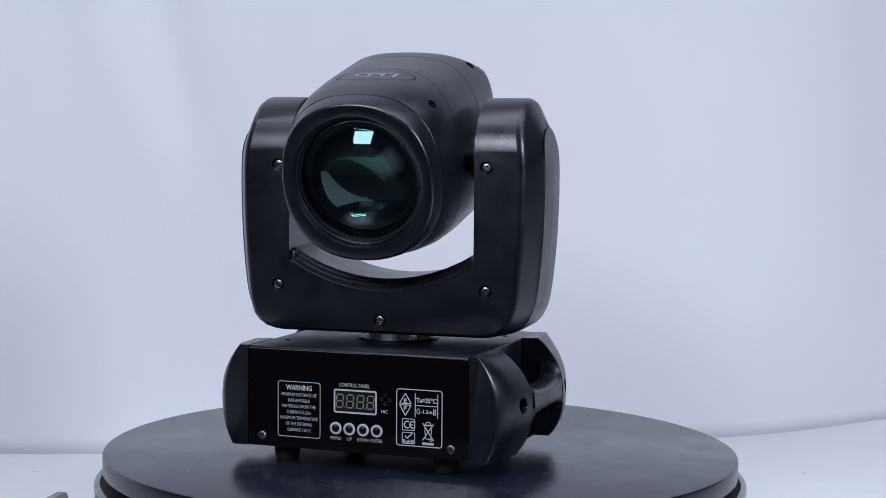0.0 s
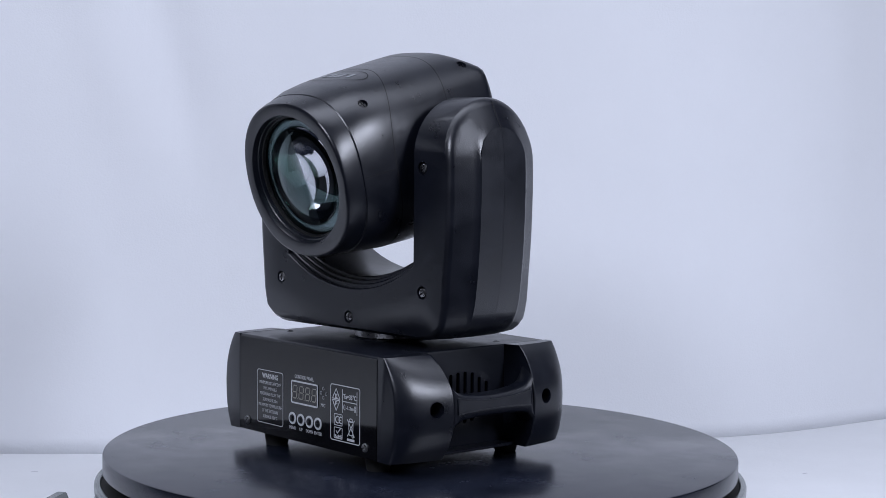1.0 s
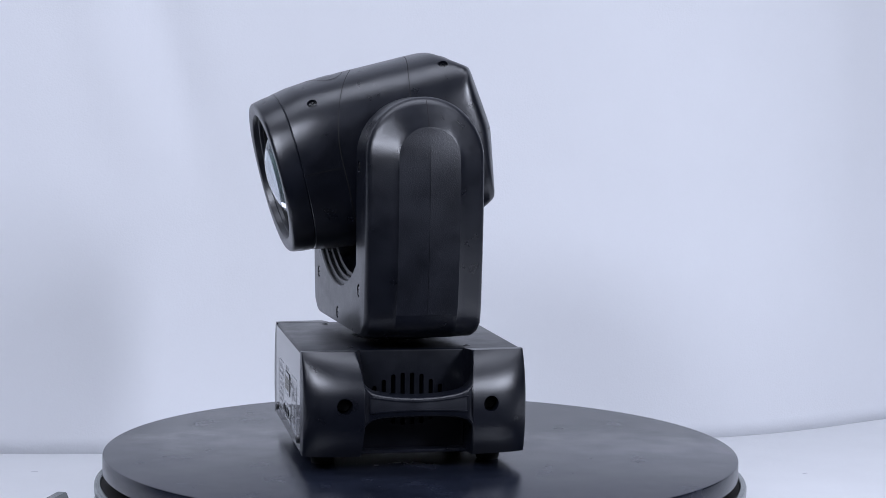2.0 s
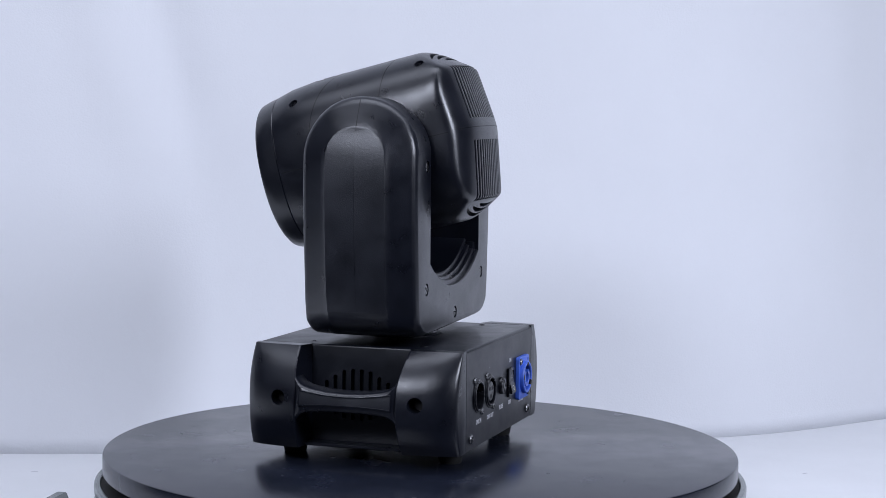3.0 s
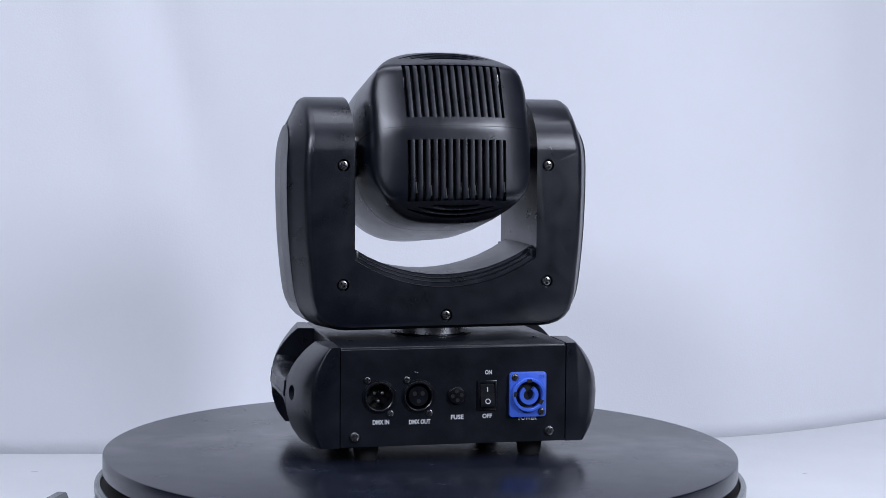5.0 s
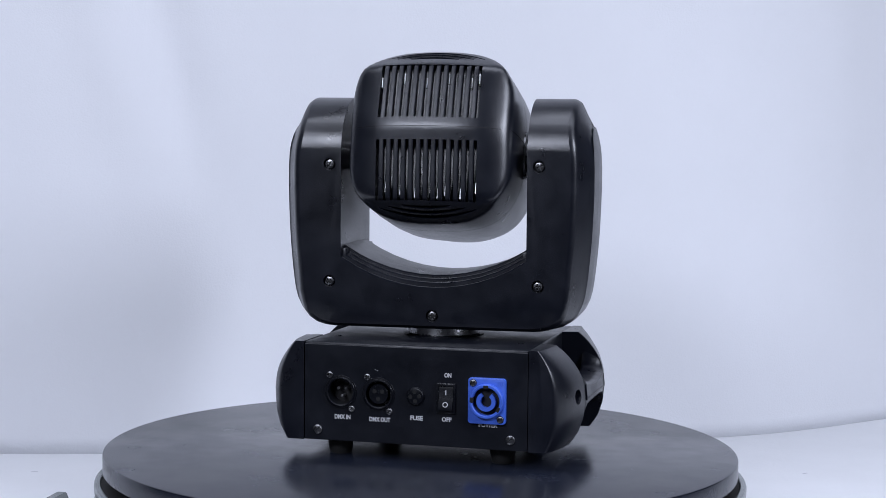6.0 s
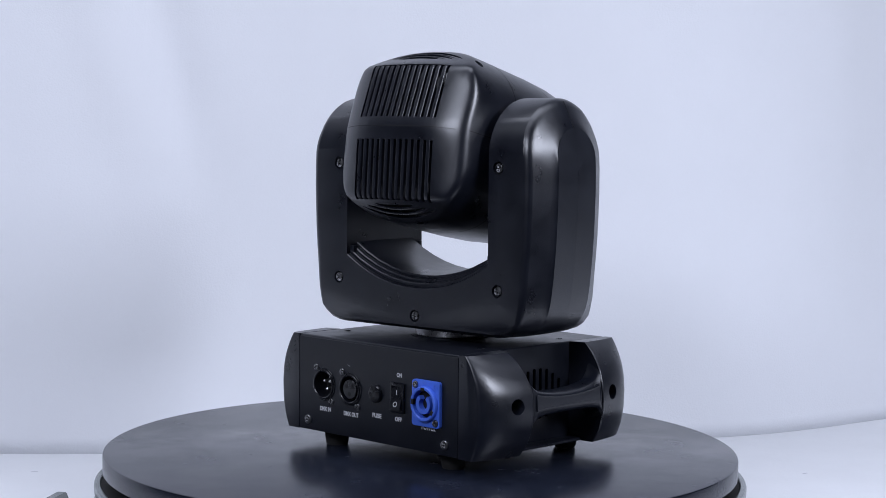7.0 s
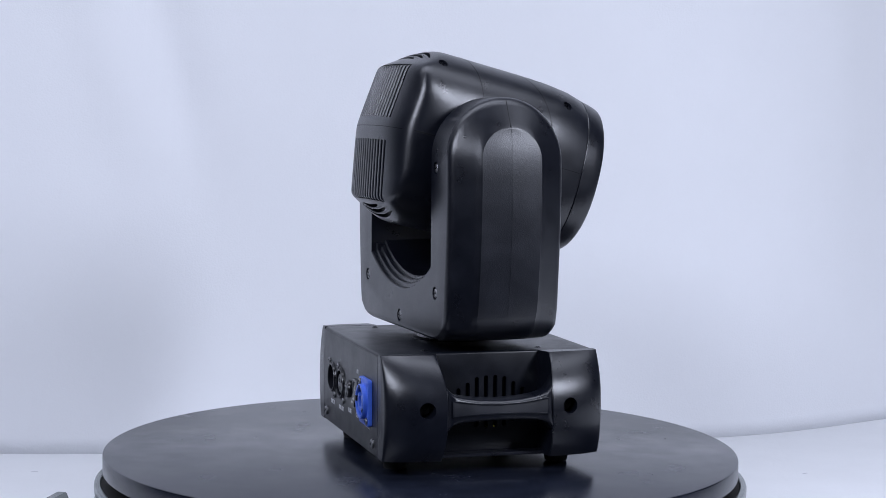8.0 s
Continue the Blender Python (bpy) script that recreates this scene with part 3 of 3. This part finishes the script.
    # bezel with stepped opening
    bez = [(-75, 53.3, 54.8, -55.4, 2.5), (-75.6, 52.7, 54.2, -54.8, 2.5), (-76.2, 53.2, 54.6, -55.2, 2.48), (-84, 52.6, 53.6, -54.7, 2.38),
           (-90, 51.8, 52.5, -53.8, 2.28), (-91.5, 51.4, 52.1, -53.3, 2.25), (-92.2, 50.8, 51.4, -52.6, 2.22), (-92.5, 49.8, 50.4, -51.4, 2.2),
           (-92.3, 44.7, 45.0, -45.1, 2.02), (-91.9, 44.0, 44.2, -44.2, 2.0), (-90.8, 43.6, 43.7, -43.7, 2.0), (-87.6, 43.0, 43.0, -43.0, 2.0),
           (-87.0, 42.4, 42.4, -42.4, 2.0), (-85.4, 42.0, 42.0, -42.0, 2.0), (-80, 41.4, 41.4, -41.4, 2.0)]
    bm = bmesh.new()
    loft(bm, [section(v if v > -76.1 else -76.1 + (v + 76.1) * 0.88, *r) for v, *r in bez], False, False)
    bezel = part("bezel", bm, PLASTIC, head, "smooth black lens bezel with stepped opening", angle=30)
    bm = bmesh.new()
    lathe(bm, "y", (0, 0, 0), [(-80.4, 42.2), (-84.4, 42.2), (-84.8, 41.8), (-84.6, 41.0), (-83.6, 40.7), (-82.3, 40.7)], 72, False, False)
    ring = part("retaining_ring", bm, DARK, bezel, "black retaining ring round the lens", at=pose(0, 0.0014, 0))
    for a in (38, 142, 218, 322):
        part("ring_tab", lathe(bmesh.new(), "y", (0, 0, 0), [(0, 1.0), (-0.5, 0.9), (-0.6, 0.2)], 14), DARK, ring,
             at=pose(0.0378 * math.cos(radians(a)), -0.0823, 0.0378 * math.sin(radians(a))))
    bm = bmesh.new()
    rim = 34.6
    rows = []
    for k in range(25):
        r = rim * (1 - k / 24.0)
        rows.append((-81.8 - 12.0 * (1 - (r / rim) ** 2), max(r, 0.15)))
    back = [(-79.6 + 2.0 * (1 - (r / rim) ** 2), r) for r in (0.15, 8, 16, 24, 30, 33, rim)]
    flange = [(-82.0, 35.2), (-82.2, 40.6), (-81.8, 41.2), (-79.9, 41.2), (-79.6, 40.6), (-79.6, 35.2)]
    lathe(bm, "y", (0, 0, 0), rows[::-1] + flange + back[::-1], 96)
    lens = part("lens", bm, GLASS, bezel, "convex coated glass lens with teal reflections", at=pose(0, 0.0014, 0), angle=60)
    lens.data.materials.append(GLASS_GREEN)
    for p in lens.data.polygons:
        p.material_index = 1 if p.center.y > -0.0805 and math.hypot(p.center.x, p.center.z) < 0.0345 else 0
    bm = bmesh.new()
    lathe(bm, "y", (0, 0, 0), [(-58, 26), (-60, 27), (-63.5, 20), (-65.5, 11), (-66, 0.3)], 48)
    part("barrel", lathe(bmesh.new(), "y", (0, 0, 0), [(-79.2, 41.0), (-77, 37.5), (-70, 35), (-54, 27.5), (-53.5, 0.3)], 64, False, True), BARREL, bezel, "matt black lens barrel")
    part("inner_lens", bm, GLASS_GREEN, bezel, "inner condenser lens", angle=60)
    # joint lines of the moulded shells
    bm = bmesh.new()
    seg = 96
    front, rear = [], []
    for i in range(seg):
        a = 2 * math.pi * i / seg
        k = max(0.0, math.sin(a))
        front.append((-48.5 + 30 * k ** 2.6, a, "v"))
        rear.append((3.0 + 17 * k ** 2.0, a, "v"))
    seam(bm, front)
    seam(bm, rear)
    for a0 in (0.0, math.pi):
        seam(bm, [(v, a0 - 0.01, "a") for v in np.linspace(4, 50, 20)], closed=False)
        seam(bm, [(v, a0 - 0.02, "a") for v in np.linspace(-74, -50, 8)], 0.2, closed=False)
    part("joint_line", bm, DARK, head, "fine joint between the moulded shells")
    # oval badge with raised letters on top
    bm = bmesh.new()
    rows = []
    for i in range(64):
        a = 2 * math.pi * i / 64
        row = []
        for r in (1.0, 0.965):
            u, v = 28 * r * math.cos(a), -37 + 12.5 * r * math.sin(a)
            row.append(bm.verts.new((u, v, head_top(u, v) + 0.2)))
        rows.append(row)
    for p, q in zip(rows, rows[1:] + rows[:1]):
        bm.faces.new((p[0], p[1], q[1], q[0]))
    part("badge_outline", bm, DARK, head, "oval badge outline on the housing top")
    word = lettering("LED", 30, 8.5, INK_GREY, head, Matrix(), 0.02, "badge_lettering", "grey letters LED")
    for q in word.data.vertices:
        u, v, up = -q.co.x * 1000, -37 - q.co.y * 1000, q.co.z * 1000
        q.co = Vector((u, v, head_top(u, v) + 0.22 + up)) * 0.001
    # screws on the shell
    for s in (-1, 1):
        for u, v in HEAD_SCREWS:
            at = head_normal(s, u, v)
            at.translation *= 0.001
            screw(head, SCREW_BLACK, at @ pose(0, 0, -0.0026))
    return head


HEAD = build_head()


# front control panel ---------------------------------------------------
def outline(bm, u0, u1, z0, z1, w, r=2.0, seg=5):
    """A rounded rectangular line of width w, lying in x and y, slightly raised."""
    def ring(inset):
        pts = []
        rr = max(0.2, r - inset)
        for cx, cy, a0 in ((u1 - r, z1 - r, 0), (u0 + r, z1 - r, 90), (u0 + r, z0 + r, 180), (u1 - r, z0 + r, 270)):
            for k in range(seg + 1):
                a = radians(a0 + 90 * k / seg)
                pts.append((cx + rr * math.cos(a), cy + rr * math.sin(a)))
        return pts
    a, b = ring(0), ring(w)
    rows = [[(x, y, 0) for x, y in a], [(x, y, 0.12) for x, y in a], [(x, y, 0.12) for x, y in b], [(x, y, 0) for x, y in b]]
    vs = [[bm.verts.new(p) for p in q] for q in rows]
    n = len(a)
    for p, q in zip(vs, vs[1:]):
        for i in range(n):
            bm.faces.new((p[i], p[(i + 1) % n], q[(i + 1) % n], q[i]))
    return bm


def bar(bm, p, q, w, t=0.12):
    """A flat printed stroke from p to q in x and y."""
    p, q = Vector((*p, 0)), Vector((*q, 0))
    d = (q - p).normalized()
    n = Vector((-d.y, d.x, 0)) * w / 2
    lo = [p - n, p + n, q + n, q - n]
    up = [bm.verts.new(v + Vector((0, 0, t))) for v in lo]
    dn = [bm.verts.new(v) for v in lo]
    bm.faces.new(up)
    for i in range(4):
        bm.faces.new((dn[i], dn[(i + 1) % 4], up[(i + 1) % 4], up[i]))
    return bm


def arc(bm, c, r, a0, a1, w, n=12):
    pts = [(c[0] + r * math.cos(radians(a0 + (a1 - a0) * k / n)), c[1] + r * math.sin(radians(a0 + (a1 - a0) * k / n))) for k in range(n + 1)]
    for p, q in zip(pts, pts[1:]):
        bar(bm, p, q, w)
    return bm


FRONT_V = -74.75


def front(u=0.0, z=0.0, out=0.0):
    return facing(u, FRONT_V - out, z)


def build_front_panel():
    bm = bmesh.new()
    box(bm, -78.6, 78.6, -74.7, -74.1, 13.2, 79.4, 0.25, 1)
    panel = part("front_panel", bm, ACRYLIC, FIXTURE, "gloss black acrylic control panel")
    for u in (-68.5, 67.0):
        screw(panel, SCREW_BRIGHT, front(u, 20.2), 40)
    # warning label
    part("warning_border", outline(bmesh.new(), -56.8, -25.5, 20.6, 58.2, 0.42), INK, panel, "thin white label border", at=front())
    lettering("WARNING", 19.0, 3.6, INK, panel, front(-41.3, 54.1), 0.018)
    for k, (line, w) in enumerate((("MINIMUM DISTANCE OF", 25.6), ("INFLAMMABLE", 15.8), ("MATERIALS FROM THE", 24.3), ("SURFACE 0.20m", 17.5),
                                   ("MAXIMUM TEMPERATURE", 27.6), ("OF THE EXTERNAL", 19.6), ("SURFACE 120\u00b0C", 17.0))):
        lettering(line, w, 2.2, INK, panel, front(-41.2, 49.3 - 3.95 * k), -0.012)
    # display
    lettering("CONTROL PANEL", 21.8, 2.5, INK, panel, front(-1.0, 58.0), 0.0)
    part("display_window", box(bmesh.new(), -15, 14.6, 39.8, 54.6, 0, 0.25), LCD, panel, "dark smoked display window", at=front())
    part("display_border", outline(bmesh.new(), -15.7, 15.2, 39.2, 55.2, 1.1, 1.6), INK, panel, "white display border", at=front(0, 0, 0.26))
    for k in range(4):
        bm = bmesh.new()
        c, h, w, s = -11.3 + 7.35 * k, 4.3, 2.35, 0.28
        for p, q in (((-w, h), (w, h)), ((-w, 0), (w, 0)), ((-w, -h), (w, -h)), ((-w, 0), (-w, h)), ((w, 0), (w, h)), ((-w, -h), (-w, 0)), ((w, -h), (w, 0))):
            a, b = Vector((c + p[0] + p[1] * s * 0.3, p[1])), Vector((c + q[0] + q[1] * s * 0.3, q[1]))
            g = (b - a).normalized() * 0.5
            bar(bm, a + g, b - g, 0.75)
        box(bm, c + 3.1, c + 3.8, -4.7, -4.0, 0, 0.12)
        part("display_digit", bm, SEGMENT, panel, "unlit segment digit", at=front(0, 47.3, 0.26))
    # microphone
    for u, z in ((21.0, 53.4), (24.2, 50.0), (18.4, 50.2), (21.0, 47.2)):
        part("microphone_hole", lathe(bmesh.new(), "z", (0, 0, 0), [(0, 1.25), (0.15, 1.25), (0.15, 0.8), (-0.5, 0.75)], 16, False, True),
             GUNMETAL, panel, "small microphone hole", at=front(u, z))
    lettering("MIC", 4.7, 2.2, INK, panel, front(20.6, 42.0), 0.0)
    # buttons
    for u, word, w in ((-14.3, "MENU", 8.0), (-4.5, "UP", 3.7), (5.3, "DOWN", 8.4), (15.1, "ENTER", 9.0)):
        b = part("button_ring", lathe(bmesh.new(), "z", (0, 0, 0), [(0, 4.2), (0.35, 4.2), (0.5, 4.0), (0.5, 2.75), (0.1, 2.6)], 32, False, False),
                 INK, panel, "white ring round a push button", at=front(u, 28.7))
        part("button", lathe(bmesh.new(), "z", (0, 0, 0), [(0, 2.4), (1.0, 2.35), (1.35, 1.9), (1.5, 0.6)], 24), PLASTIC_SMOOTH, panel, "black push button", at=front(u, 28.7))
        lettering(word, w * 0.94, 2.2, INK, panel, front(u, 22.1), -0.008)
    # approval marks
    part("marks_border", outline(bmesh.new(), 28.9, 61.2, 20.4, 58.2, 0.6), INK, panel, "white label border", at=front())
    bm = bmesh.new()
    bar(bm, (42.2, 40.0), (42.2, 55.6), 0.5), bar(bm, (57.9, 40.0), (57.9, 55.6), 0.5), bar(bm, (42.2, 47.6), (57.9, 47.6), 0.5)
    part("rating_lines", bm, INK, panel, at=front())
    for tri, word, z in ((((31.2, 48.5), (39.4, 48.5), (35.3, 55.2)), "E", 50.3), (((31.2, 47.5), (39.4, 47.5), (35.3, 40.6)), "F", 45.4)):
        bm = bmesh.new()
        for i in range(3):
            bar(bm, tri[i], tri[(i + 1) % 3], 0.6)
        part("triangle_mark", bm, INK, panel, "white triangle mark", at=front())
        lettering(word, 2.2, 2.9, INK, panel, front(35.3, z), 0.03)
    lettering("Ta=35\u00b0C", 14.2, 3.3, INK, panel, front(50.0, 51.2), 0.02)
    lettering("-1.2m", 8.2, 2.4, INK, panel, front(50.0, 43.8), 0.02)
    bm = bmesh.new()
    arc(bm, (45.0, 43.8), 1.7, 90, 270, 0.45), bar(bm, (45.0, 42.1), (45.0, 45.5), 0.45)
    for k in range(4):
        bar(bm, (55.0, 41.8 + k), (56.6, 42.8 + k), 0.4)
    bar(bm, (55.0, 41.6), (55.0, 45.8), 0.4), bar(bm, (56.6, 41.6), (56.6, 45.8), 0.4)
    part("distance_symbol", bm, INK, panel, "white lamp and wall symbol", at=front())
    part("mark_box", outline(bmesh.new(), 33.0, 42.2, 30.7, 38.6, 0.45, 0.8), INK, panel, at=front())
    bm = bmesh.new()
    arc(bm, (36.8, 34.6), 2.2, 60, 300, 0.8), arc(bm, (40.6, 34.6), 2.2, 60, 300, 0.8), bar(bm, (38.6, 34.6), (40.8, 34.6), 0.7)
    part("conformity_mark", bm, INK, panel, "white letters CE", at=front())
    part("mark_box", outline(bmesh.new(), 33.0, 42.2, 21.9, 29.6, 0.45, 0.8), INK, panel, at=front())
    bm = bmesh.new()
    bar(bm, (35.2, 27.1), (36.7, 25.5), 0.7), bar(bm, (36.5, 25.4), (40.2, 29.0), 0.7)
    part("tick_mark", bm, INK, panel, at=front())
    lettering("RoHS", 7.6, 2.3, INK, panel, front(37.6, 23.5), 0.03)
    bm = bmesh.new()
    bar(bm, (47.6, 36.2), (55.2, 25.0), 0.6), bar(bm, (55.2, 36.2), (47.6, 25.0), 0.6)
    bar(bm, (48.2, 35.0), (54.6, 35.0), 0.9), bar(bm, (48.9, 35.0), (49.6, 26.0), 0.5), bar(bm, (53.9, 35.0), (53.2, 26.0), 0.5)
    bar(bm, (49.6, 26.0), (53.2, 26.0), 0.5), arc(bm, (51.4, 35.2), 1.9, 0, 180, 0.5), bar(bm, (47.4, 22.8), (55.2, 22.8), 1.6)
    arc(bm, (53.4, 25.4), 0.8, 0, 360, 0.5)
    part("crossed_bin_mark", bm, INK, panel, "white crossed-out bin symbol", at=front())
    return panel


build_front_panel()

# back connector panel --------------------------------------------------
BACK_V = 74.65


def back(u=0.0, z=0.0, out=0.0):
    return facing(u, BACK_V + out, z, True)


def build_socket(panel, name, u, z, male):
    body = part(name, lathe(bmesh.new(), "z", (0, 0, 0), [(0, 10.6), (0.9, 10.6), (1.5, 10.2), (1.6, 9.5), (1.2, 8.9), (-10, 8.6)], 44, False, True),
                PLASTIC_SMOOTH, panel, "round three-pin signal socket with " + ("pins" if male else "holes"), at=back(u, z))
    part("collar", lathe(bmesh.new(), "z", (0, 0, 0), [(0.2, 11.6), (0.6, 11.4), (0.7, 10.7), (0.2, 10.6)], 44, False, False), PLASTIC_SMOOTH, body)
    if male:
        part("well", lathe(bmesh.new(), "z", (0, 0, 0), [(-9.6, 8.5), (-9.4, 0.3)], 32), DARK, body)
        for a in (35, 145, 270):
            x, y = 3.4 * math.cos(radians(a)), 3.4 * math.sin(radians(a))
            part("pin", lathe(bmesh.new(), "z", (0, 0, 0), [(-9.5, 1.15), (-2.6, 1.1), (-2.0, 0.5)], 14), CHROME, body, "bright contact pin", at=pose(x * 0.001, y * 0.001, 0))
    else:
        part("insert", lathe(bmesh.new(), "z", (0, 0, 0), [(-9.5, 6.9), (0.2, 6.9), (0.7, 6.5), (0.8, 0.3)], 36), PLASTIC_SMOOTH, body, "black socket insert")
        for a in (35, 145, 270):
            x, y = 3.3 * math.cos(radians(a)), 3.3 * math.sin(radians(a))
            part("contact_hole", lathe(bmesh.new(), "z", (0, 0, 0), [(0, 1.55), (0.08, 1.5), (0.08, 0.2)], 14), DARK, body, at=pose(x * 0.001, y * 0.001, 0.00084))
    screw(body, SCREW_SMALL, pose(-0.0081, 0.0114, 0), 10)
    screw(body, SCREW_SMALL, pose(0.0077, -0.0115, 0), 60)
    return body


def build_power_socket(panel):
    u, z = -51.3, 46.2
    bm = bmesh.new()
    box(bm, -13, 13, -15.5, 15.5, 0, 2.6, 0.0)
    bmesh.ops.bevel(bm, geom=[e for e in bm.edges if abs((e.verts[0].co - e.verts[1].co).z) > 1], offset=2.2, segments=4, affect="EDGES", profile=0.5)
    bmesh.ops.bevel(bm, geom=[e for e in bm.edges if min(v.co.z for v in e.verts) > 2.5], offset=0.5, segments=2, affect="EDGES", profile=0.5)
    flange = part("power_socket", bm, BLUE, panel, "blue nylon power inlet", at=back(u, z))
    c = bmesh.new()
    lathe(c, "z", (0, 0, 0), [(0.8, 9.4), (9, 9.4)], 40)
    cut(flange, c)
    part("socket_wall", lathe(bmesh.new(), "z", (0, 0, 0), [(0.9, 11.9), (5.0, 11.7), (5.6, 11.2), (5.6, 9.9), (5.0, 9.4), (0.8, 9.3)], 48, False, False), BLUE, flange)
    part("well", lathe(bmesh.new(), "z", (0, 0, 0), [(0.81, 9.35), (0.84, 0.3)], 32), DARK, flange)
    for k, a in enumerate((90, 175, 330)):
        part("key_slot", box(bmesh.new(), 8.6, 11.0, -1.8, 1.8, 3.2, 5.75, 0.2, 1), DARK, flange, at=pose(0, 0, 0, 0, 0, a))
    # split ring of contacts
    bm = bmesh.new()
    rings = []
    for k in range(25):
        a = radians(125 + 290 * k / 24)
        rings.append([(r * math.cos(a), r * math.sin(a), h) for r, h in ((3.9, 0.8), (3.9, 5.0), (6.6, 5.0), (6.6, 0.8))])
    loft(bm, rings)
    part("contact_core", bm, BLUE, flange, "blue split contact core")
    for x, y in ((-9.4, 12.0), (9.4, -12.0)):
        screw(flange, SCREW_SMALL, pose(x * 0.001, y * 0.001, 0.0026), 30)
        part("screw_seat", lathe(bmesh.new(), "z", (0, 0, 0), [(2.55, 2.6), (2.65, 2.5), (2.65, 0.3)], 20), DARK, flange, at=pose(x * 0.001, y * 0.001, 0))
    for x in (8.2, 9.6, 11.0):
        part("embossed_bar", box(bmesh.new(), x - 0.3, x + 0.3, 11.2, 13.4, 2.55, 2.75), BLUE, flange)


def build_switch(panel):
    bm = bmesh.new()
    box(bm, -6.7, 6.7, -10.2, 10.2, 0, 1.6, 0.5)
    sw = part("rocker_switch", bm, PLASTIC_SMOOTH, panel, "black rocker switch", at=back(-22.7, 46.4))
    c = bmesh.new()
    box(c, -5.1, 5.1, -8.2, 8.2, 0.5, 5)
    cut(sw, c)
    bm = bmesh.new()
    prof = [(-7.9, 0.5), (-7.9, 3.4), (-6, 3.6), (0, 1.7), (6, 1.3), (7.9, 0.9), (7.9, 0.5)]
    loft(bm, [[(x, y, z) for y, z in prof] for x in (-4.9, -4.4, 4.4, 4.9)])
    part("rocker", bm, PLASTIC_SMOOTH, sw, "satin black rocker, off side pressed out")
    part("on_mark", box(bmesh.new(), -0.35, 0.35, -1.6, 1.6, 0, 0.15), INK, sw, at=pose(0, 0.0040, 0.0015))
    part("off_mark", arc(bmesh.new(), (0, 0), 1.6, 0, 360, 0.5, 20), INK, sw, at=pose(0, -0.0040, 0.00305, -17.6, 0, 0))


def build_back_panel():
    bm = bmesh.new()
    box(bm, -78.6, 78.6, 73.9, 74.6, 13.2, 79.4, 0.25, 1)
    panel = part("back_panel", bm, SHEET, FIXTURE, "black powder-coated connector panel")
    for u in (69.0, -67.2):
        screw(panel, SCREW_DARK, back(u, 20.4), 35)
    for ob in (panel, CHASSIS):
        c = bmesh.new()
        for u, z, r in ((52.3, 47.2, 8.9), (25.2, 46.8, 8.9)):
            lathe(c, "y", (u, 75, z), [(-13, r), (5, r)], 40)
        cut(ob, c)
    build_socket(panel, "signal_input_socket", 52.3, 47.2, True)
    build_socket(panel, "signal_output_socket", 25.2, 46.8, False)
    fuse = part("fuse_holder", lathe(bmesh.new(), "z", (0, 0, 0), [(0, 6.1), (1.6, 6.0), (2.4, 5.4), (2.6, 4.6), (2.65, 0.3)], 36), PLASTIC_SMOOTH, panel,
                "round black fuse cap", at=back(-1.2, 46.8))
    for a in (0, 90, 180, 270):
        x, y = 3.1 * math.cos(radians(a + 5)), 3.1 * math.sin(radians(a + 5))
        part("cap_hole", lathe(bmesh.new(), "z", (0, 0, 0), [(0, 1.45), (0.1, 1.4), (0.1, 0.2)], 14), DARK, fuse, at=pose(x * 0.001, y * 0.001, 0.00262))
    build_switch(panel)
    build_power_socket(panel)
    for word, u, z, w, h in (("DMX IN", 51.0, 29.9, 11.4, 3.2), ("DMX OUT", 24.2, 29.4, 15.0, 3.2), ("FUSE", -1.9, 31.8, 8.9, 3.2),
                             ("ON", -23.6, 62.0, 4.9, 3.1), ("OFF", -23.0, 31.9, 6.8, 3.1), ("POWER", -51.8, 29.8, 13.0, 3.2)):
        lettering(word, w, h, INK, panel, back(u, z), 0.035)
    for u, z in ((26.0, 63.0), (27.4, 63.4)):
        part("paint_chip", box(bmesh.new(), -0.6, 0.6, -0.2, 0.2, 0, 0.06), INK_GREY, panel, at=back(u, z) @ pose(0, 0, 0, 0, 0, -25))


build_back_panel()

# things glimpsed through the side slots
for u, v, z in ((-76.5, -3.5, 27.5),):
    part("coil", box(bmesh.new(), -1.5, 1.5, -3, 3, -3.5, 3.5, 0.5), YELLOW_PCB, FIXTURE, "yellow taped coil inside the side slots", at=pose(u * 0.001, v * 0.001, z * 0.001))


def motions():
    steps = [0.25 * k for k in range(33)]
    walk(PLATTER_OB, [(t, PLATTER_SEAT @ turn_pose(t)) for t in steps])
    walk(FIXTURE, [(t, turn_pose(t) @ FIXTURE_AT) for t in steps])


motions()
